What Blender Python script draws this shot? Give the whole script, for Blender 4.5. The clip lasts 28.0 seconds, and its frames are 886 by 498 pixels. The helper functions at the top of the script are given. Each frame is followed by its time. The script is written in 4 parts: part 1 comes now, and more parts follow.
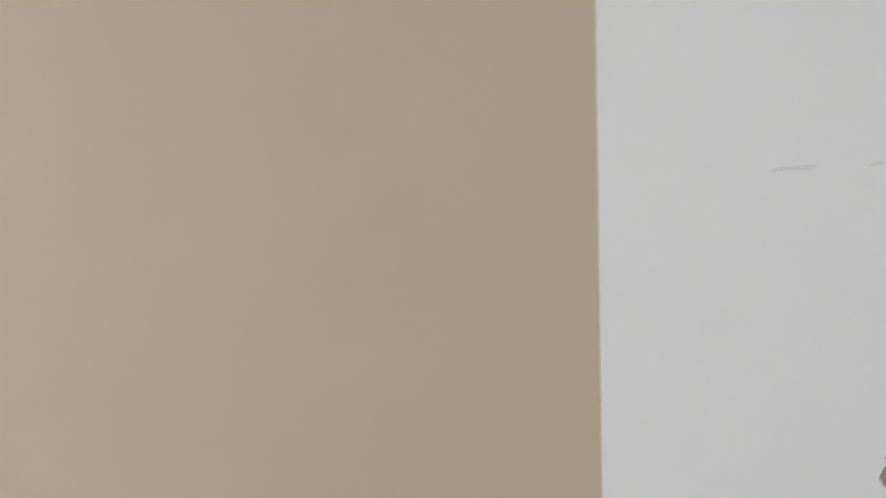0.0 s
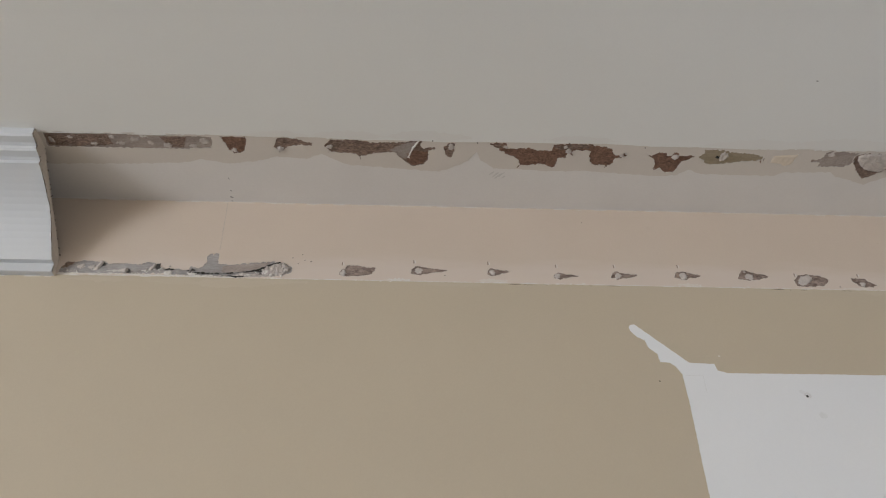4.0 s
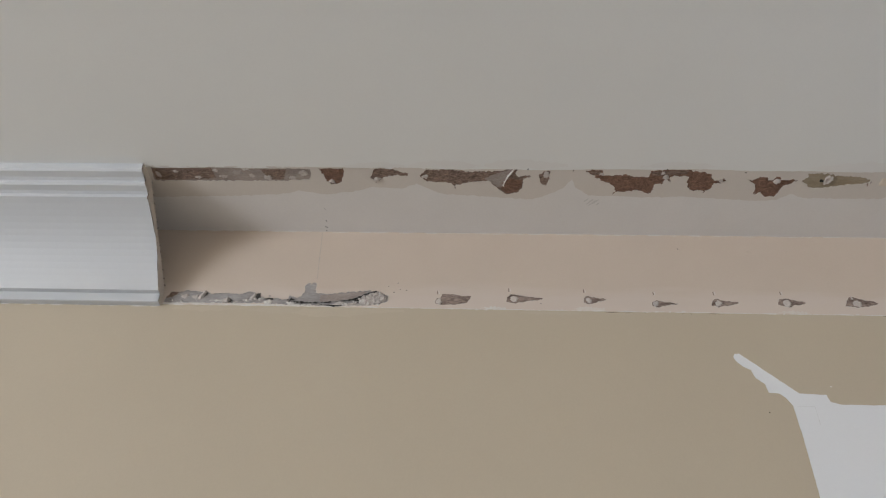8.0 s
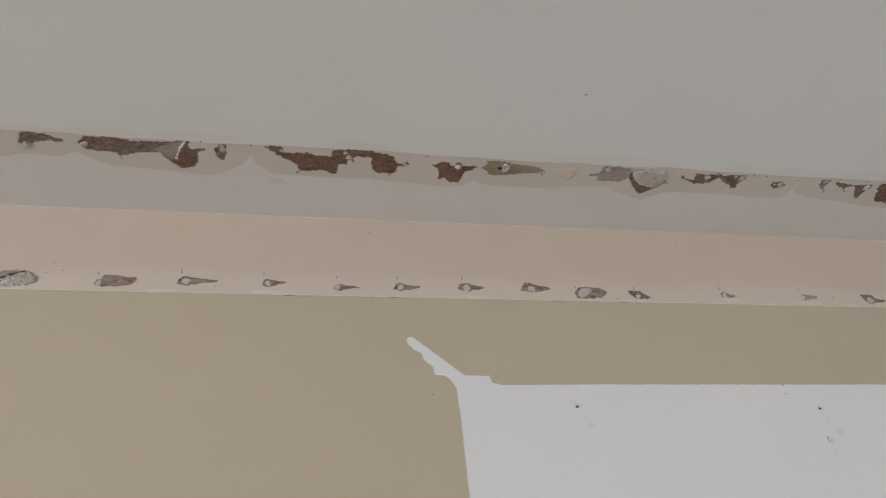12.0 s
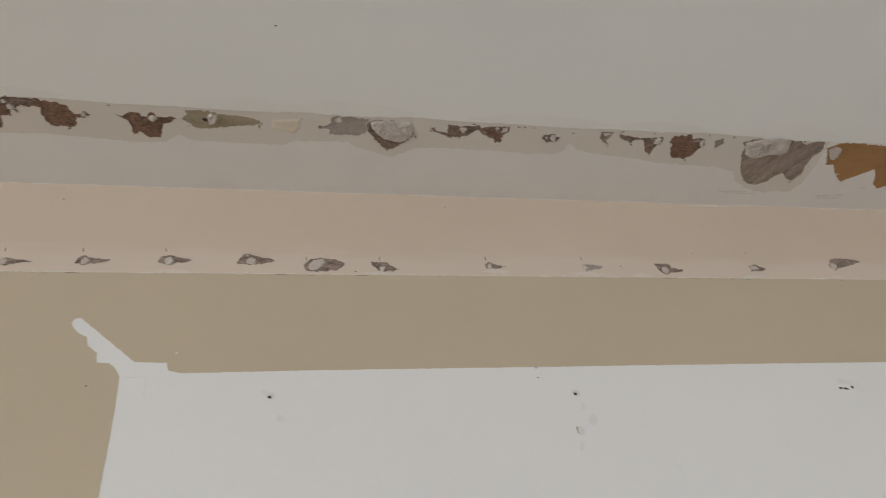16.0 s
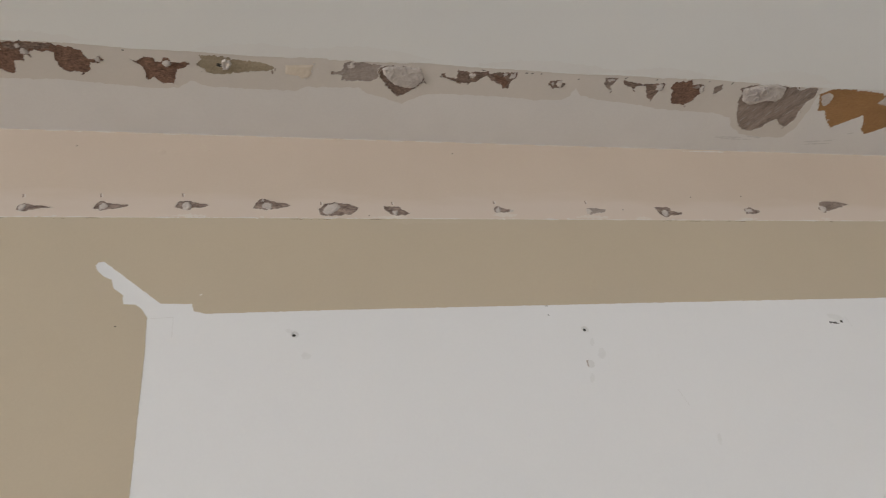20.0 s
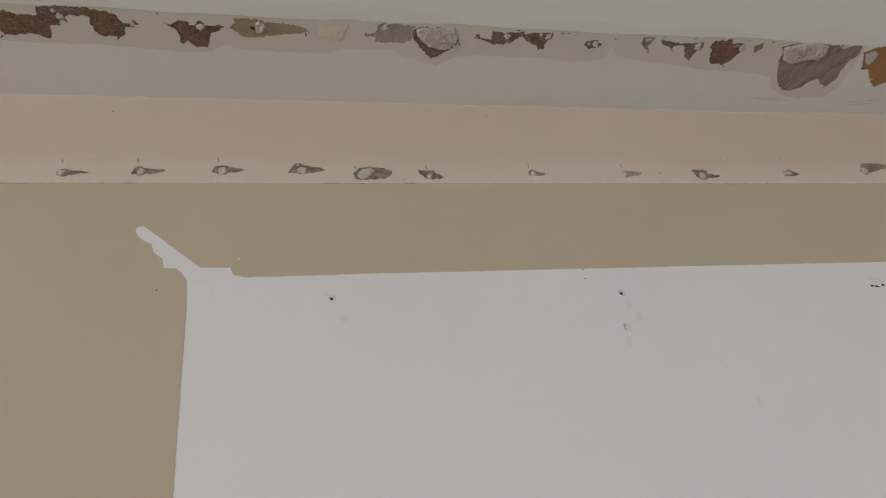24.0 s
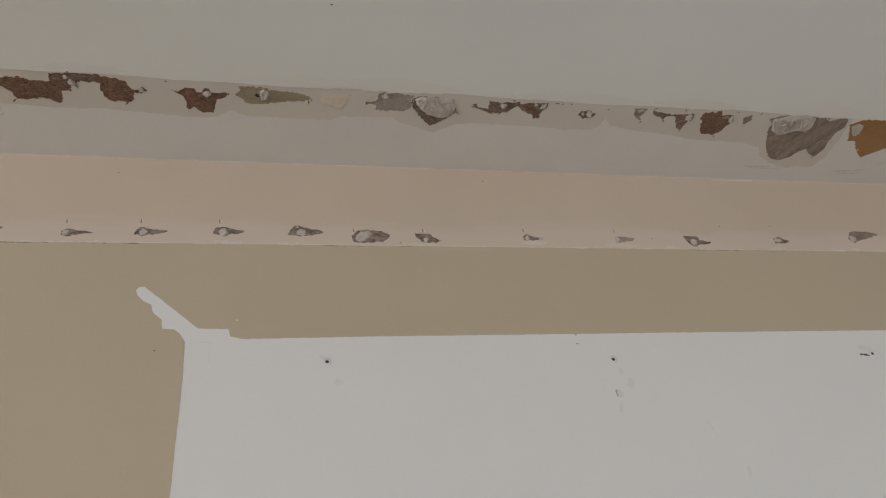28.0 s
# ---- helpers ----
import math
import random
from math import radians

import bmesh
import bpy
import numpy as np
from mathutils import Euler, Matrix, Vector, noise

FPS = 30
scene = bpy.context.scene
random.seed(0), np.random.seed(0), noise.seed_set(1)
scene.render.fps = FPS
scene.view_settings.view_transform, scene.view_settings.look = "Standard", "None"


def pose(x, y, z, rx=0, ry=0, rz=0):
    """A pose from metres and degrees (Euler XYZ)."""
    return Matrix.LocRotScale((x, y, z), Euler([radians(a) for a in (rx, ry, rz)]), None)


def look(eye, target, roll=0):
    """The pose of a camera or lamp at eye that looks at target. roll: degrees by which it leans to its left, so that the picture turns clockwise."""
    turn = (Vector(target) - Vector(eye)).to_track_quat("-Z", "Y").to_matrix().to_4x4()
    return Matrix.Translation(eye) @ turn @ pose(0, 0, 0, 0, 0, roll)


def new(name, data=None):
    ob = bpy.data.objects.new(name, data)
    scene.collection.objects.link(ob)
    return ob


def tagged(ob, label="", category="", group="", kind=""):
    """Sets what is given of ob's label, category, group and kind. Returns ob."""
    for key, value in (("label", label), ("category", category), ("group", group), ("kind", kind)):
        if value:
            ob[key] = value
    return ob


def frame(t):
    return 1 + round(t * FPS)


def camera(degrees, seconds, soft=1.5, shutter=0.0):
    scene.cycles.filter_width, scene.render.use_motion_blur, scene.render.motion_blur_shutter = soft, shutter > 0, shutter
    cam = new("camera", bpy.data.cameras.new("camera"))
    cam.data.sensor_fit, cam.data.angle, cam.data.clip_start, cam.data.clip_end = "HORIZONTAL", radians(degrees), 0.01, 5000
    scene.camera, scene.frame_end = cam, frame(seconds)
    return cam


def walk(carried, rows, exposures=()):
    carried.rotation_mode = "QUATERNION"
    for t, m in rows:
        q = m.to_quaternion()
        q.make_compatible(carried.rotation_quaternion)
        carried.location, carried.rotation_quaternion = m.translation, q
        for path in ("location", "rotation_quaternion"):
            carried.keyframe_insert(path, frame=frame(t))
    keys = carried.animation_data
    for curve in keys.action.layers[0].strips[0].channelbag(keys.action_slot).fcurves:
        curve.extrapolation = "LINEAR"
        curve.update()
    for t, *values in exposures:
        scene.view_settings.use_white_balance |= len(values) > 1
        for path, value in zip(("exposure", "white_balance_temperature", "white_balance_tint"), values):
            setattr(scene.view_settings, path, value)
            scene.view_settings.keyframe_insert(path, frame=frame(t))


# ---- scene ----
cam = camera(61.9, 28.0, soft=1.1, shutter=0.3)
PATH = [
    (0, (0.055, 0.113, 1.528), (0.094, 2.080, 1.168), -2.94),
    (0.1, (0.056, 0.113, 1.528), (0.181, 2.097, 1.312), -3.41),
    (0.2, (0.055, 0.113, 1.534), (0.229, 2.104, 1.461), -2.54),
    (0.3, (0.073, 0.115, 1.569), (0.275, 2.105, 1.574), -2.93),
    (0.4, (0.092, 0.118, 1.584), (0.313, 2.103, 1.676), -2.93),
    (0.6, (0.131, 0.128, 1.609), (0.352, 2.109, 1.778), -3.44),
    (0.9, (0.145, 0.126, 1.707), (0.395, 2.081, 2.042), -4.14),
    (1, (0.142, 0.124, 1.726), (0.390, 2.077, 2.075), -4.18),
    (1.4, (0.103, 0.112, 1.836), (0.374, 2.046, 2.269), -4.63),
    (1.5, (0.092, 0.120, 1.845), (0.404, 2.031, 2.351), -4.54),
    (1.6, (0.085, 0.119, 1.845), (0.423, 1.994, 2.462), -4.48),
    (1.7, (0.085, 0.112, 1.846), (0.420, 1.940, 2.584), -4.30),
    (1.8, (0.084, 0.105, 1.850), (0.393, 1.891, 2.693), -3.80),
    (1.9, (0.073, 0.101, 1.858), (0.380, 1.855, 2.772), -3.95),
    (2, (0.051, 0.096, 1.870), (0.383, 1.821, 2.825), -4.59),
    (2.5, (-0.000, 0.062, 1.907), (0.301, 1.708, 3.002), -4.98),
    (3, (-0.053, 0.056, 1.907), (0.134, 1.668, 3.076), -3.42),
    (3.5, (-0.085, 0.061, 1.902), (-0.056, 1.659, 3.105), 0.36),
    (4, (-0.102, 0.074, 1.901), (-0.064, 1.644, 3.140), 0.33),
    (4.5, (-0.105, 0.081, 1.909), (-0.052, 1.636, 3.166), -0.21),
    (6.5, (-0.173, 0.061, 1.891), (-0.315, 1.574, 3.191), 3.68),
    (7, (-0.173, 0.060, 1.898), (-0.301, 1.579, 3.192), 3.87),
    (7.5, (-0.170, 0.062, 1.900), (-0.286, 1.582, 3.194), 3.56),
    (8, (-0.171, 0.066, 1.908), (-0.274, 1.600, 3.188), 3.15),
    (8.5, (-0.160, 0.082, 1.903), (-0.241, 1.630, 3.168), 3.53),
    (9, (-0.102, 0.092, 1.903), (-0.017, 1.628, 3.181), -0.03),
    (9.5, (-0.055, 0.092, 1.913), (0.203, 1.608, 3.192), -3.96),
    (10, (-0.032, 0.078, 1.911), (0.260, 1.579, 3.200), -5.78),
    (10.5, (-0.022, 0.081, 1.909), (0.276, 1.584, 3.194), -6.23),
    (11, (-0.016, 0.079, 1.913), (0.292, 1.584, 3.194), -6.23),
    (11.5, (-0.011, 0.085, 1.921), (0.377, 1.588, 3.181), -7.70),
    (12, (0.050, 0.112, 1.910), (0.422, 1.610, 3.182), -7.04),
    (12.5, (0.203, 0.124, 1.924), (0.631, 1.612, 3.190), -8.43),
    (14.5, (0.462, 0.209, 1.946), (0.924, 1.657, 3.246), -11.37),
    (15, (0.547, 0.228, 1.936), (1.013, 1.671, 3.239), -11.65),
    (15.5, (0.541, 0.232, 1.947), (0.996, 1.707, 3.219), -11.12),
    (16, (0.465, 0.203, 1.944), (0.871, 1.702, 3.204), -8.72),
    (16.5, (0.406, 0.192, 1.940), (0.783, 1.697, 3.201), -6.16),
    (17, (0.385, 0.212, 1.943), (0.759, 1.736, 3.183), -5.45),
    (17.5, (0.386, 0.226, 1.946), (0.749, 1.760, 3.176), -5.68),
    (18, (0.425, 0.212, 1.946), (0.816, 1.744, 3.171), -6.42),
    (18.5, (0.474, 0.196, 1.929), (1.084, 1.672, 3.133), -11.09),
    (19, (0.472, 0.183, 1.918), (1.094, 1.650, 3.127), -11.88),
    (19.5, (0.432, 0.199, 1.927), (1.016, 1.696, 3.117), -12.85),
    (20, (0.404, 0.204, 1.917), (0.884, 1.760, 3.079), -10.44),
    (20.5, (0.391, 0.205, 1.922), (0.809, 1.779, 3.083), -9.56),
    (21, (0.398, 0.202, 1.917), (0.812, 1.776, 3.079), -9.46),
    (21.5, (0.405, 0.207, 1.921), (0.816, 1.780, 3.085), -9.50),
    (23.5, (0.387, 0.212, 1.916), (0.790, 1.830, 3.019), -9.29),
    (24, (0.386, 0.214, 1.916), (0.808, 1.829, 3.017), -9.23),
    (24.5, (0.371, 0.203, 1.920), (0.774, 1.816, 3.031), -8.70),
    (25, (0.371, 0.207, 1.921), (0.789, 1.821, 3.025), -8.74),
    (25.5, (0.374, 0.198, 1.932), (0.800, 1.798, 3.053), -8.92),
    (26, (0.375, 0.186, 1.936), (0.801, 1.734, 3.129), -9.20),
    (26.5, (0.376, 0.186, 1.928), (0.794, 1.725, 3.134), -9.04),
    (27, (0.372, 0.189, 1.926), (0.796, 1.730, 3.127), -8.88),
    (27.5, (0.375, 0.187, 1.928), (0.799, 1.734, 3.122), -8.69),
    (28, (0.386, 0.185, 1.924), (0.813, 1.725, 3.127), -8.83),
]
walk(cam, [(t, look(eye, aim, roll)) for t, eye, aim, roll in PATH],
     exposures=[(0.0, 0.08, 6300, 10), (0.4, -0.22, 6500, 10.5), (1.0, -0.41, 6600, 10.5), (2.0, -0.45, 6670, 9.5), (3.0, -0.03, 6500, 10.5), (4.0, -0.03, 6320, 11.5), (8.0, -0.04, 6220, 11.5),
                (12.0, -0.02, 6320, 12), (15.0, 0.0, 6600, 10.5), (17.0, -0.0, 6580, 10), (20.0, 0.01, 6590, 12), (21.5, 0.0, 6560, 12), (23.5, -0.22, 6620, 11.5), (28.0, -0.23, 6640, 10.5)])

# ---- world and light: daylight from a wide west window; the smaller east one is added ----
world = bpy.data.worlds.new("world")
scene.world = world
world.use_nodes = True
sky = world.node_tree.nodes.new("ShaderNodeTexSky")
sky.sky_type, sky.sun_disc = "NISHITA", False
sky.sun_elevation, sky.sun_rotation = radians(38), radians(200)
background = world.node_tree.nodes["Background"]
background.inputs["Strength"].default_value = 0.1
world.node_tree.links.new(sky.outputs["Color"], background.inputs["Color"])

SKIN = 0.0026
WEST, EAST, SOUTH, NORTH, TOP = -6.5, 3.6, -5.0, 1.02, 2.74
WIN_Y0, WIN_Y1, WIN_Z0, WIN_Z1 = -4.6, -1.5, 0.3, 2.1
SIDE_Y0, SIDE_Y1 = -2.6, -0.6

# The east lamp and its window are unseen, added to brighten the right side.
for x, y0, y1, watts in ((WEST - 0.06, WIN_Y0, WIN_Y1, 360.0), (EAST + 0.06, SIDE_Y0, SIDE_Y1, 33.0)):
    lamp = bpy.data.lights.new("window_lamp", "AREA")
    lamp.shape, lamp.size, lamp.size_y, lamp.energy, lamp.color = "RECTANGLE", y1 - y0, WIN_Z1 - WIN_Z0, watts, (0.932, 0.970, 0.996)
    new("window_lamp", lamp).matrix_world = look((x, (y0 + y1) / 2, (WIN_Z0 + WIN_Z1) / 2), (0, (y0 + y1) / 2, (WIN_Z0 + WIN_Z1) / 2))


# ---- materials ----
def material(name, dark, light, rough=0.6, grain=400.0, blotch=9.0, bump=0.15, depth=0.0006, stretch=(1, 1, 1), mix=0.5, metal=0.0, fine=0.5, slant=0.0):
    """A painted or torn surface: blotches and grain between two base colours, with fine relief."""
    m = bpy.data.materials.new(name)
    m.use_nodes = True
    nodes, links = m.node_tree.nodes, m.node_tree.links
    shader = nodes["Principled BSDF"]
    place = nodes.new("ShaderNodeTexCoord")
    info = nodes.new("ShaderNodeObjectInfo")
    turn = nodes.new("ShaderNodeMapping")
    turn.inputs["Scale"].default_value = stretch
    swing = nodes.new("ShaderNodeMapping")
    swing.inputs["Rotation"].default_value = (0, 0, radians(slant))
    links.new(place.outputs["Object"], swing.inputs["Vector"])
    links.new(swing.outputs["Vector"], turn.inputs["Vector"])

    def noise_at(scale, detail, roughness=0.55):
        n = nodes.new("ShaderNodeTexNoise")
        n.noise_dimensions = "4D"
        n.inputs["Scale"].default_value, n.inputs["Detail"].default_value, n.inputs["Roughness"].default_value = scale, detail, roughness
        links.new(turn.outputs["Vector"], n.inputs["Vector"])
        by = nodes.new("ShaderNodeMath")
        by.operation = "MULTIPLY"
        by.inputs[1].default_value = 37.0
        links.new(info.outputs["Random"], by.inputs[0])
        links.new(by.outputs[0], n.inputs["W"])
        return n.outputs["Fac"]

    big, small = noise_at(blotch, 4.0), noise_at(grain, 5.0, 0.65)
    add = nodes.new("ShaderNodeMix")
    add.data_type = "FLOAT"
    add.inputs["Factor"].default_value = fine
    links.new(big, add.inputs["A"])
    links.new(small, add.inputs["B"])
    ramp = nodes.new("ShaderNodeValToRGB")
    ramp.color_ramp.elements[0].position, ramp.color_ramp.elements[1].position = 0.5 - mix / 2, 0.5 + mix / 2
    ramp.color_ramp.elements[0].color, ramp.color_ramp.elements[1].color = (*dark, 1), (*light, 1)
    links.new(add.outputs["Result"], ramp.inputs["Fac"])
    links.new(ramp.outputs["Color"], shader.inputs["Base Color"])
    shader.inputs["Roughness"].default_value, shader.inputs["Metallic"].default_value = rough, metal
    if bump:
        relief = nodes.new("ShaderNodeBump")
        relief.inputs["Strength"].default_value, relief.inputs["Distance"].default_value = bump, depth
        links.new(small, relief.inputs["Height"])
        links.new(relief.outputs["Normal"], shader.inputs["Normal"])
    return m


CEILING_PAINT = material("ceiling_paint", (0.81, 0.813, 0.795), (0.855, 0.858, 0.84), 0.75, 420, 3, 0.08)
BARE_WHITE = material("bare_white_primer", (0.74, 0.715, 0.69), (0.815, 0.79, 0.765), 0.6, 300, 14, 0.08)
CREAM_STAIN = material("cream_adhesive_stain", (0.655, 0.605, 0.55), (0.715, 0.665, 0.61), 0.55, 260, 18, 0.08)
PALE_BEIGE = material("pale_old_beige", (0.595, 0.497, 0.407), (0.645, 0.547, 0.457), 0.6, 350, 10, 0.07)
FEATHER = material("feathered_cream_paint", (0.79, 0.783, 0.76), (0.838, 0.832, 0.81), 0.7, 420, 9, 0.08)
PALE_STRIP = material("pale_worn_strip", (0.66, 0.60, 0.54), (0.72, 0.66, 0.60), 0.55, 300, 30, 0.15)
BEIGE = material("beige_wall_paint", (0.512, 0.437, 0.328), (0.557, 0.478, 0.363), 0.65, 380, 4, 0.09)
WHITE_WALL = material("white_wall_paint", (0.775, 0.78, 0.795), (0.815, 0.82, 0.835), 0.6, 330, 3.5, 0.05)
GLOSS_WHITE = material("white_trim_paint", (0.59, 0.605, 0.625), (0.63, 0.645, 0.665), 0.42, 200, 7, 0.06)
BROWN = material("brown_torn_paper", (0.095, 0.051, 0.034), (0.33, 0.186, 0.126), 0.85, 520, 150, 1.0, 0.0018, (0.6, 1, 1), 0.26, fine=0.7)
DARK_BROWN = material("dark_brown_torn_paper", (0.09, 0.059, 0.045), (0.385, 0.27, 0.21), 0.85, 520, 170, 1.0, 0.0018, (0.5, 1, 1), 0.25, fine=0.7)
TAUPE = material("taupe_torn_paper", (0.165, 0.12, 0.098), (0.46, 0.365, 0.305), 0.75, 620, 90, 1.0, 0.0026, (1, 0.2, 1), 0.24, fine=0.6, slant=-30)
ORANGE = material("orange_kraft_paper", (0.255, 0.125, 0.042), (0.455, 0.25, 0.10), 0.7, 380, 26, 0.5, 0.001, (0.5, 1, 1), 0.5)
OLIVE = material("olive_torn_paper", (0.24, 0.185, 0.115), (0.43, 0.36, 0.26), 0.75, 420, 40, 0.6, 0.001, (0.4, 1, 1), 0.45)
MAUVE = material("mauve_grey_paper", (0.21, 0.17, 0.15), (0.50, 0.43, 0.385), 0.7, 420, 45, 0.6, 0.001, (0.4, 1, 1), 0.42)
DAB = material("grey_brown_nail_scar", (0.115, 0.075, 0.06), (0.41, 0.32, 0.27), 0.8, 520, 150, 1.0, 0.0014, (0.4, 1, 1), 0.22)
GYPSUM = material("crumbled_gypsum", (0.40, 0.35, 0.32), (0.70, 0.64, 0.595), 0.28, 300, 45, 0.35, 0.0010, (1, 1, 1), 0.45)
GREY_PASTE = material("grey_adhesive", (0.235, 0.215, 0.208), (0.47, 0.44, 0.425), 0.5, 300, 45, 0.8, 0.0012, (0.3, 1, 1), 0.32)
GREY_GYPSUM = material("grey_broken_gypsum", (0.36, 0.345, 0.33), (0.62, 0.605, 0.58), 0.7, 260, 60, 0.8, 0.0014, (1, 1, 1), 0.4)
JOINT_TONE = material("dull_joint_tone", (0.50, 0.43, 0.37), (0.55, 0.475, 0.41), 0.6, 300, 40, 0.1)
RAW_BACK = material("raw_brown_fibreboard", (0.20, 0.145, 0.105), (0.30, 0.225, 0.165), 0.85, 500, 40, 0.4)
YELLOW = material("pale_yellow_filler", (0.68, 0.595, 0.485), (0.755, 0.67, 0.565), 0.35, 200, 60, 0.3)
SMEAR = material("faint_grey_smear", (0.61, 0.59, 0.565), (0.70, 0.68, 0.655), 0.6, 300, 120, 0.2, mix=0.4)
WHITE_SMUDGE = material("grey_scuff", (0.64, 0.64, 0.64), (0.77, 0.77, 0.772), 0.6, 300, 120, 0.2, mix=0.6)
PALE_SMEAR = material("pale_smeared_beige", (0.525, 0.45, 0.343), (0.58, 0.503, 0.392), 0.62, 380, 12, 0.08)
FAINT_SCUFF = material("faint_scuff", (0.70, 0.705, 0.71), (0.79, 0.795, 0.805), 0.6, 300, 120, 0.2, mix=0.6)
CAULK = material("old_white_caulk", (0.64, 0.60, 0.56), (0.76, 0.73, 0.69), 0.45, 300, 80, 0.3)
HOLE = material("dark_hole", (0.015, 0.014, 0.013), (0.05, 0.045, 0.04), 0.9, 600, 90, 0.3)
CRACK = material("dark_crack", (0.03, 0.027, 0.025), (0.10, 0.09, 0.08), 0.9, 500, 90, 0.3)
WOOD_FIBRE = material("raw_fibreboard", (0.46, 0.40, 0.34), (0.62, 0.55, 0.48), 0.85, 700, 60, 0.5)
BOARD = material("plasterboard", (0.60, 0.57, 0.53), (0.68, 0.65, 0.61), 0.8, 400, 8, 0.2)
PINK_BRICK = material("glossy_pink_brick", (0.33, 0.10, 0.105), (0.60, 0.29, 0.30), 0.2, 60, 16, 0.3, 0.003, (1, 1, 1), 0.45)
# Mortar colour paled to carry the glossy highlight along the brick joints.
PINK_JOINT_SHINE = material("pink_mortar_shine", (0.58, 0.36, 0.35), (0.80, 0.62, 0.60), 0.3, 200, 30, 0.4)
FLOOR = material("grey_brown_wood_floor", (0.15, 0.13, 0.118), (0.22, 0.20, 0.185), 0.5, 60, 4, 0.15, 0.0006, (1, 12, 1))
PALE_MAUVE = material("pale_mauve_gypsum", (0.34, 0.295, 0.275), (0.56, 0.50, 0.465), 0.4, 420, 120, 0.6, 0.0012, (1, 1, 1), 0.5)
GLASS = bpy.data.materials.new("window_glass")
GLASS.use_nodes = True
GLASS.node_tree.nodes["Principled BSDF"].inputs["Transmission Weight"].default_value = 1.0
GLASS.node_tree.nodes["Principled BSDF"].inputs["Roughness"].default_value = 0.0


def worn_towards(m, z_clean, z_worn, tone):
    """Lets a painted strip turn to a paler, scraped tone over a wandering, smeared edge between two heights."""
    nodes, links = m.node_tree.nodes, m.node_tree.links
    shader = nodes["Principled BSDF"]
    paint = shader.inputs["Base Color"].links[0].from_socket
    place, split, smear = nodes.new("ShaderNodeNewGeometry"), nodes.new("ShaderNodeSeparateXYZ"), nodes.new("ShaderNodeTexNoise")
    spread = nodes.new("ShaderNodeMapping")
    spread.inputs["Scale"].default_value = (4.0, 1.0, 22.0)
    smear.inputs["Scale"].default_value, smear.inputs["Detail"].default_value = 1.6, 5.0
    links.new(place.outputs["Position"], split.inputs[0])
    links.new(place.outputs["Position"], spread.inputs["Vector"])
    links.new(spread.outputs["Vector"], smear.inputs["Vector"])
    shift = nodes.new("ShaderNodeMath")
    shift.operation = "MULTIPLY_ADD"
    shift.inputs[1].default_value = 0.07
    links.new(smear.outputs["Fac"], shift.inputs[0])
    links.new(split.outputs["Z"], shift.inputs[2])
    ramp = nodes.new("ShaderNodeMapRange")
    ramp.interpolation_type = "SMOOTHSTEP"
    ramp.inputs["From Min"].default_value, ramp.inputs["From Max"].default_value = z_clean + 0.035, z_worn + 0.035
    links.new(shift.outputs[0], ramp.inputs["Value"])
    mixed = nodes.new("ShaderNodeMix")
    mixed.data_type = "RGBA"
    mixed.inputs["B"].default_value = (*tone, 1)
    links.new(ramp.outputs["Result"], mixed.inputs["Factor"])
    links.new(paint, mixed.inputs["A"])
    links.new(mixed.outputs["Result"], shader.inputs["Base Color"])
    return m


worn_towards(PALE_BEIGE, TOP - 0.108, TOP - 0.142, (0.662, 0.57, 0.498))


# ---- mesh helpers ----
from mathutils.geometry import delaunay_2d_cdt

# Two working planes: (u, v, w) with u along the north wall, v away from the corner, w out into the room.
CEIL = Matrix(((1, 0, 0, 0), (0, -1, 0, NORTH), (0, 0, -1, TOP), (0, 0, 0, 1)))
WALL = Matrix(((1, 0, 0, 0), (0, 0, -1, NORTH), (0, -1, 0, TOP), (0, 0, 0, 1)))


def finish(ob, mat, parent=None, label="", smooth=False):
    ob.data.materials.clear()
    ob.data.materials.append(mat)
    if smooth:
        for p in ob.data.polygons:
            p.use_smooth = True
    if parent is not None:
        ob.parent = parent
    if label:
        tagged(ob, label)
    return ob


def part(name, bm, mat, parent=None, label="", smooth=False, at=None):
    """Links a bmesh as one mesh object, its origin moved to the place at."""
    bmesh.ops.recalc_face_normals(bm, faces=bm.faces)
    at = Vector(at) if at is not None else Vector((0, 0, 0))
    bmesh.ops.translate(bm, verts=bm.verts, vec=-at)
    me = bpy.data.meshes.new(name)
    bm.to_mesh(me)
    bm.free()
    ob = new(name, me)
    if parent is None:
        ob.location = at
    return finish(ob, mat, parent, label, smooth)


def thing(name, at, label, category, group=""):
    ob = new(name)
    ob.location = at
    ob.empty_display_size = 0.02
    return tagged(ob, label, category, group)


def add_box(bm, x0, y0, z0, x1, y1, z1, bevel=0.0):
    made = bmesh.ops.create_cube(bm, size=1.0, matrix=Matrix.LocRotScale(((x0 + x1) / 2, (y0 + y1) / 2, (z0 + z1) / 2), None, (x1 - x0, y1 - y0, z1 - z0)))
    if bevel:
        edges = {e for v in made["verts"] for e in v.link_edges}
        bmesh.ops.bevel(bm, geom=list(edges), offset=bevel, segments=2, affect="EDGES")
    return bm


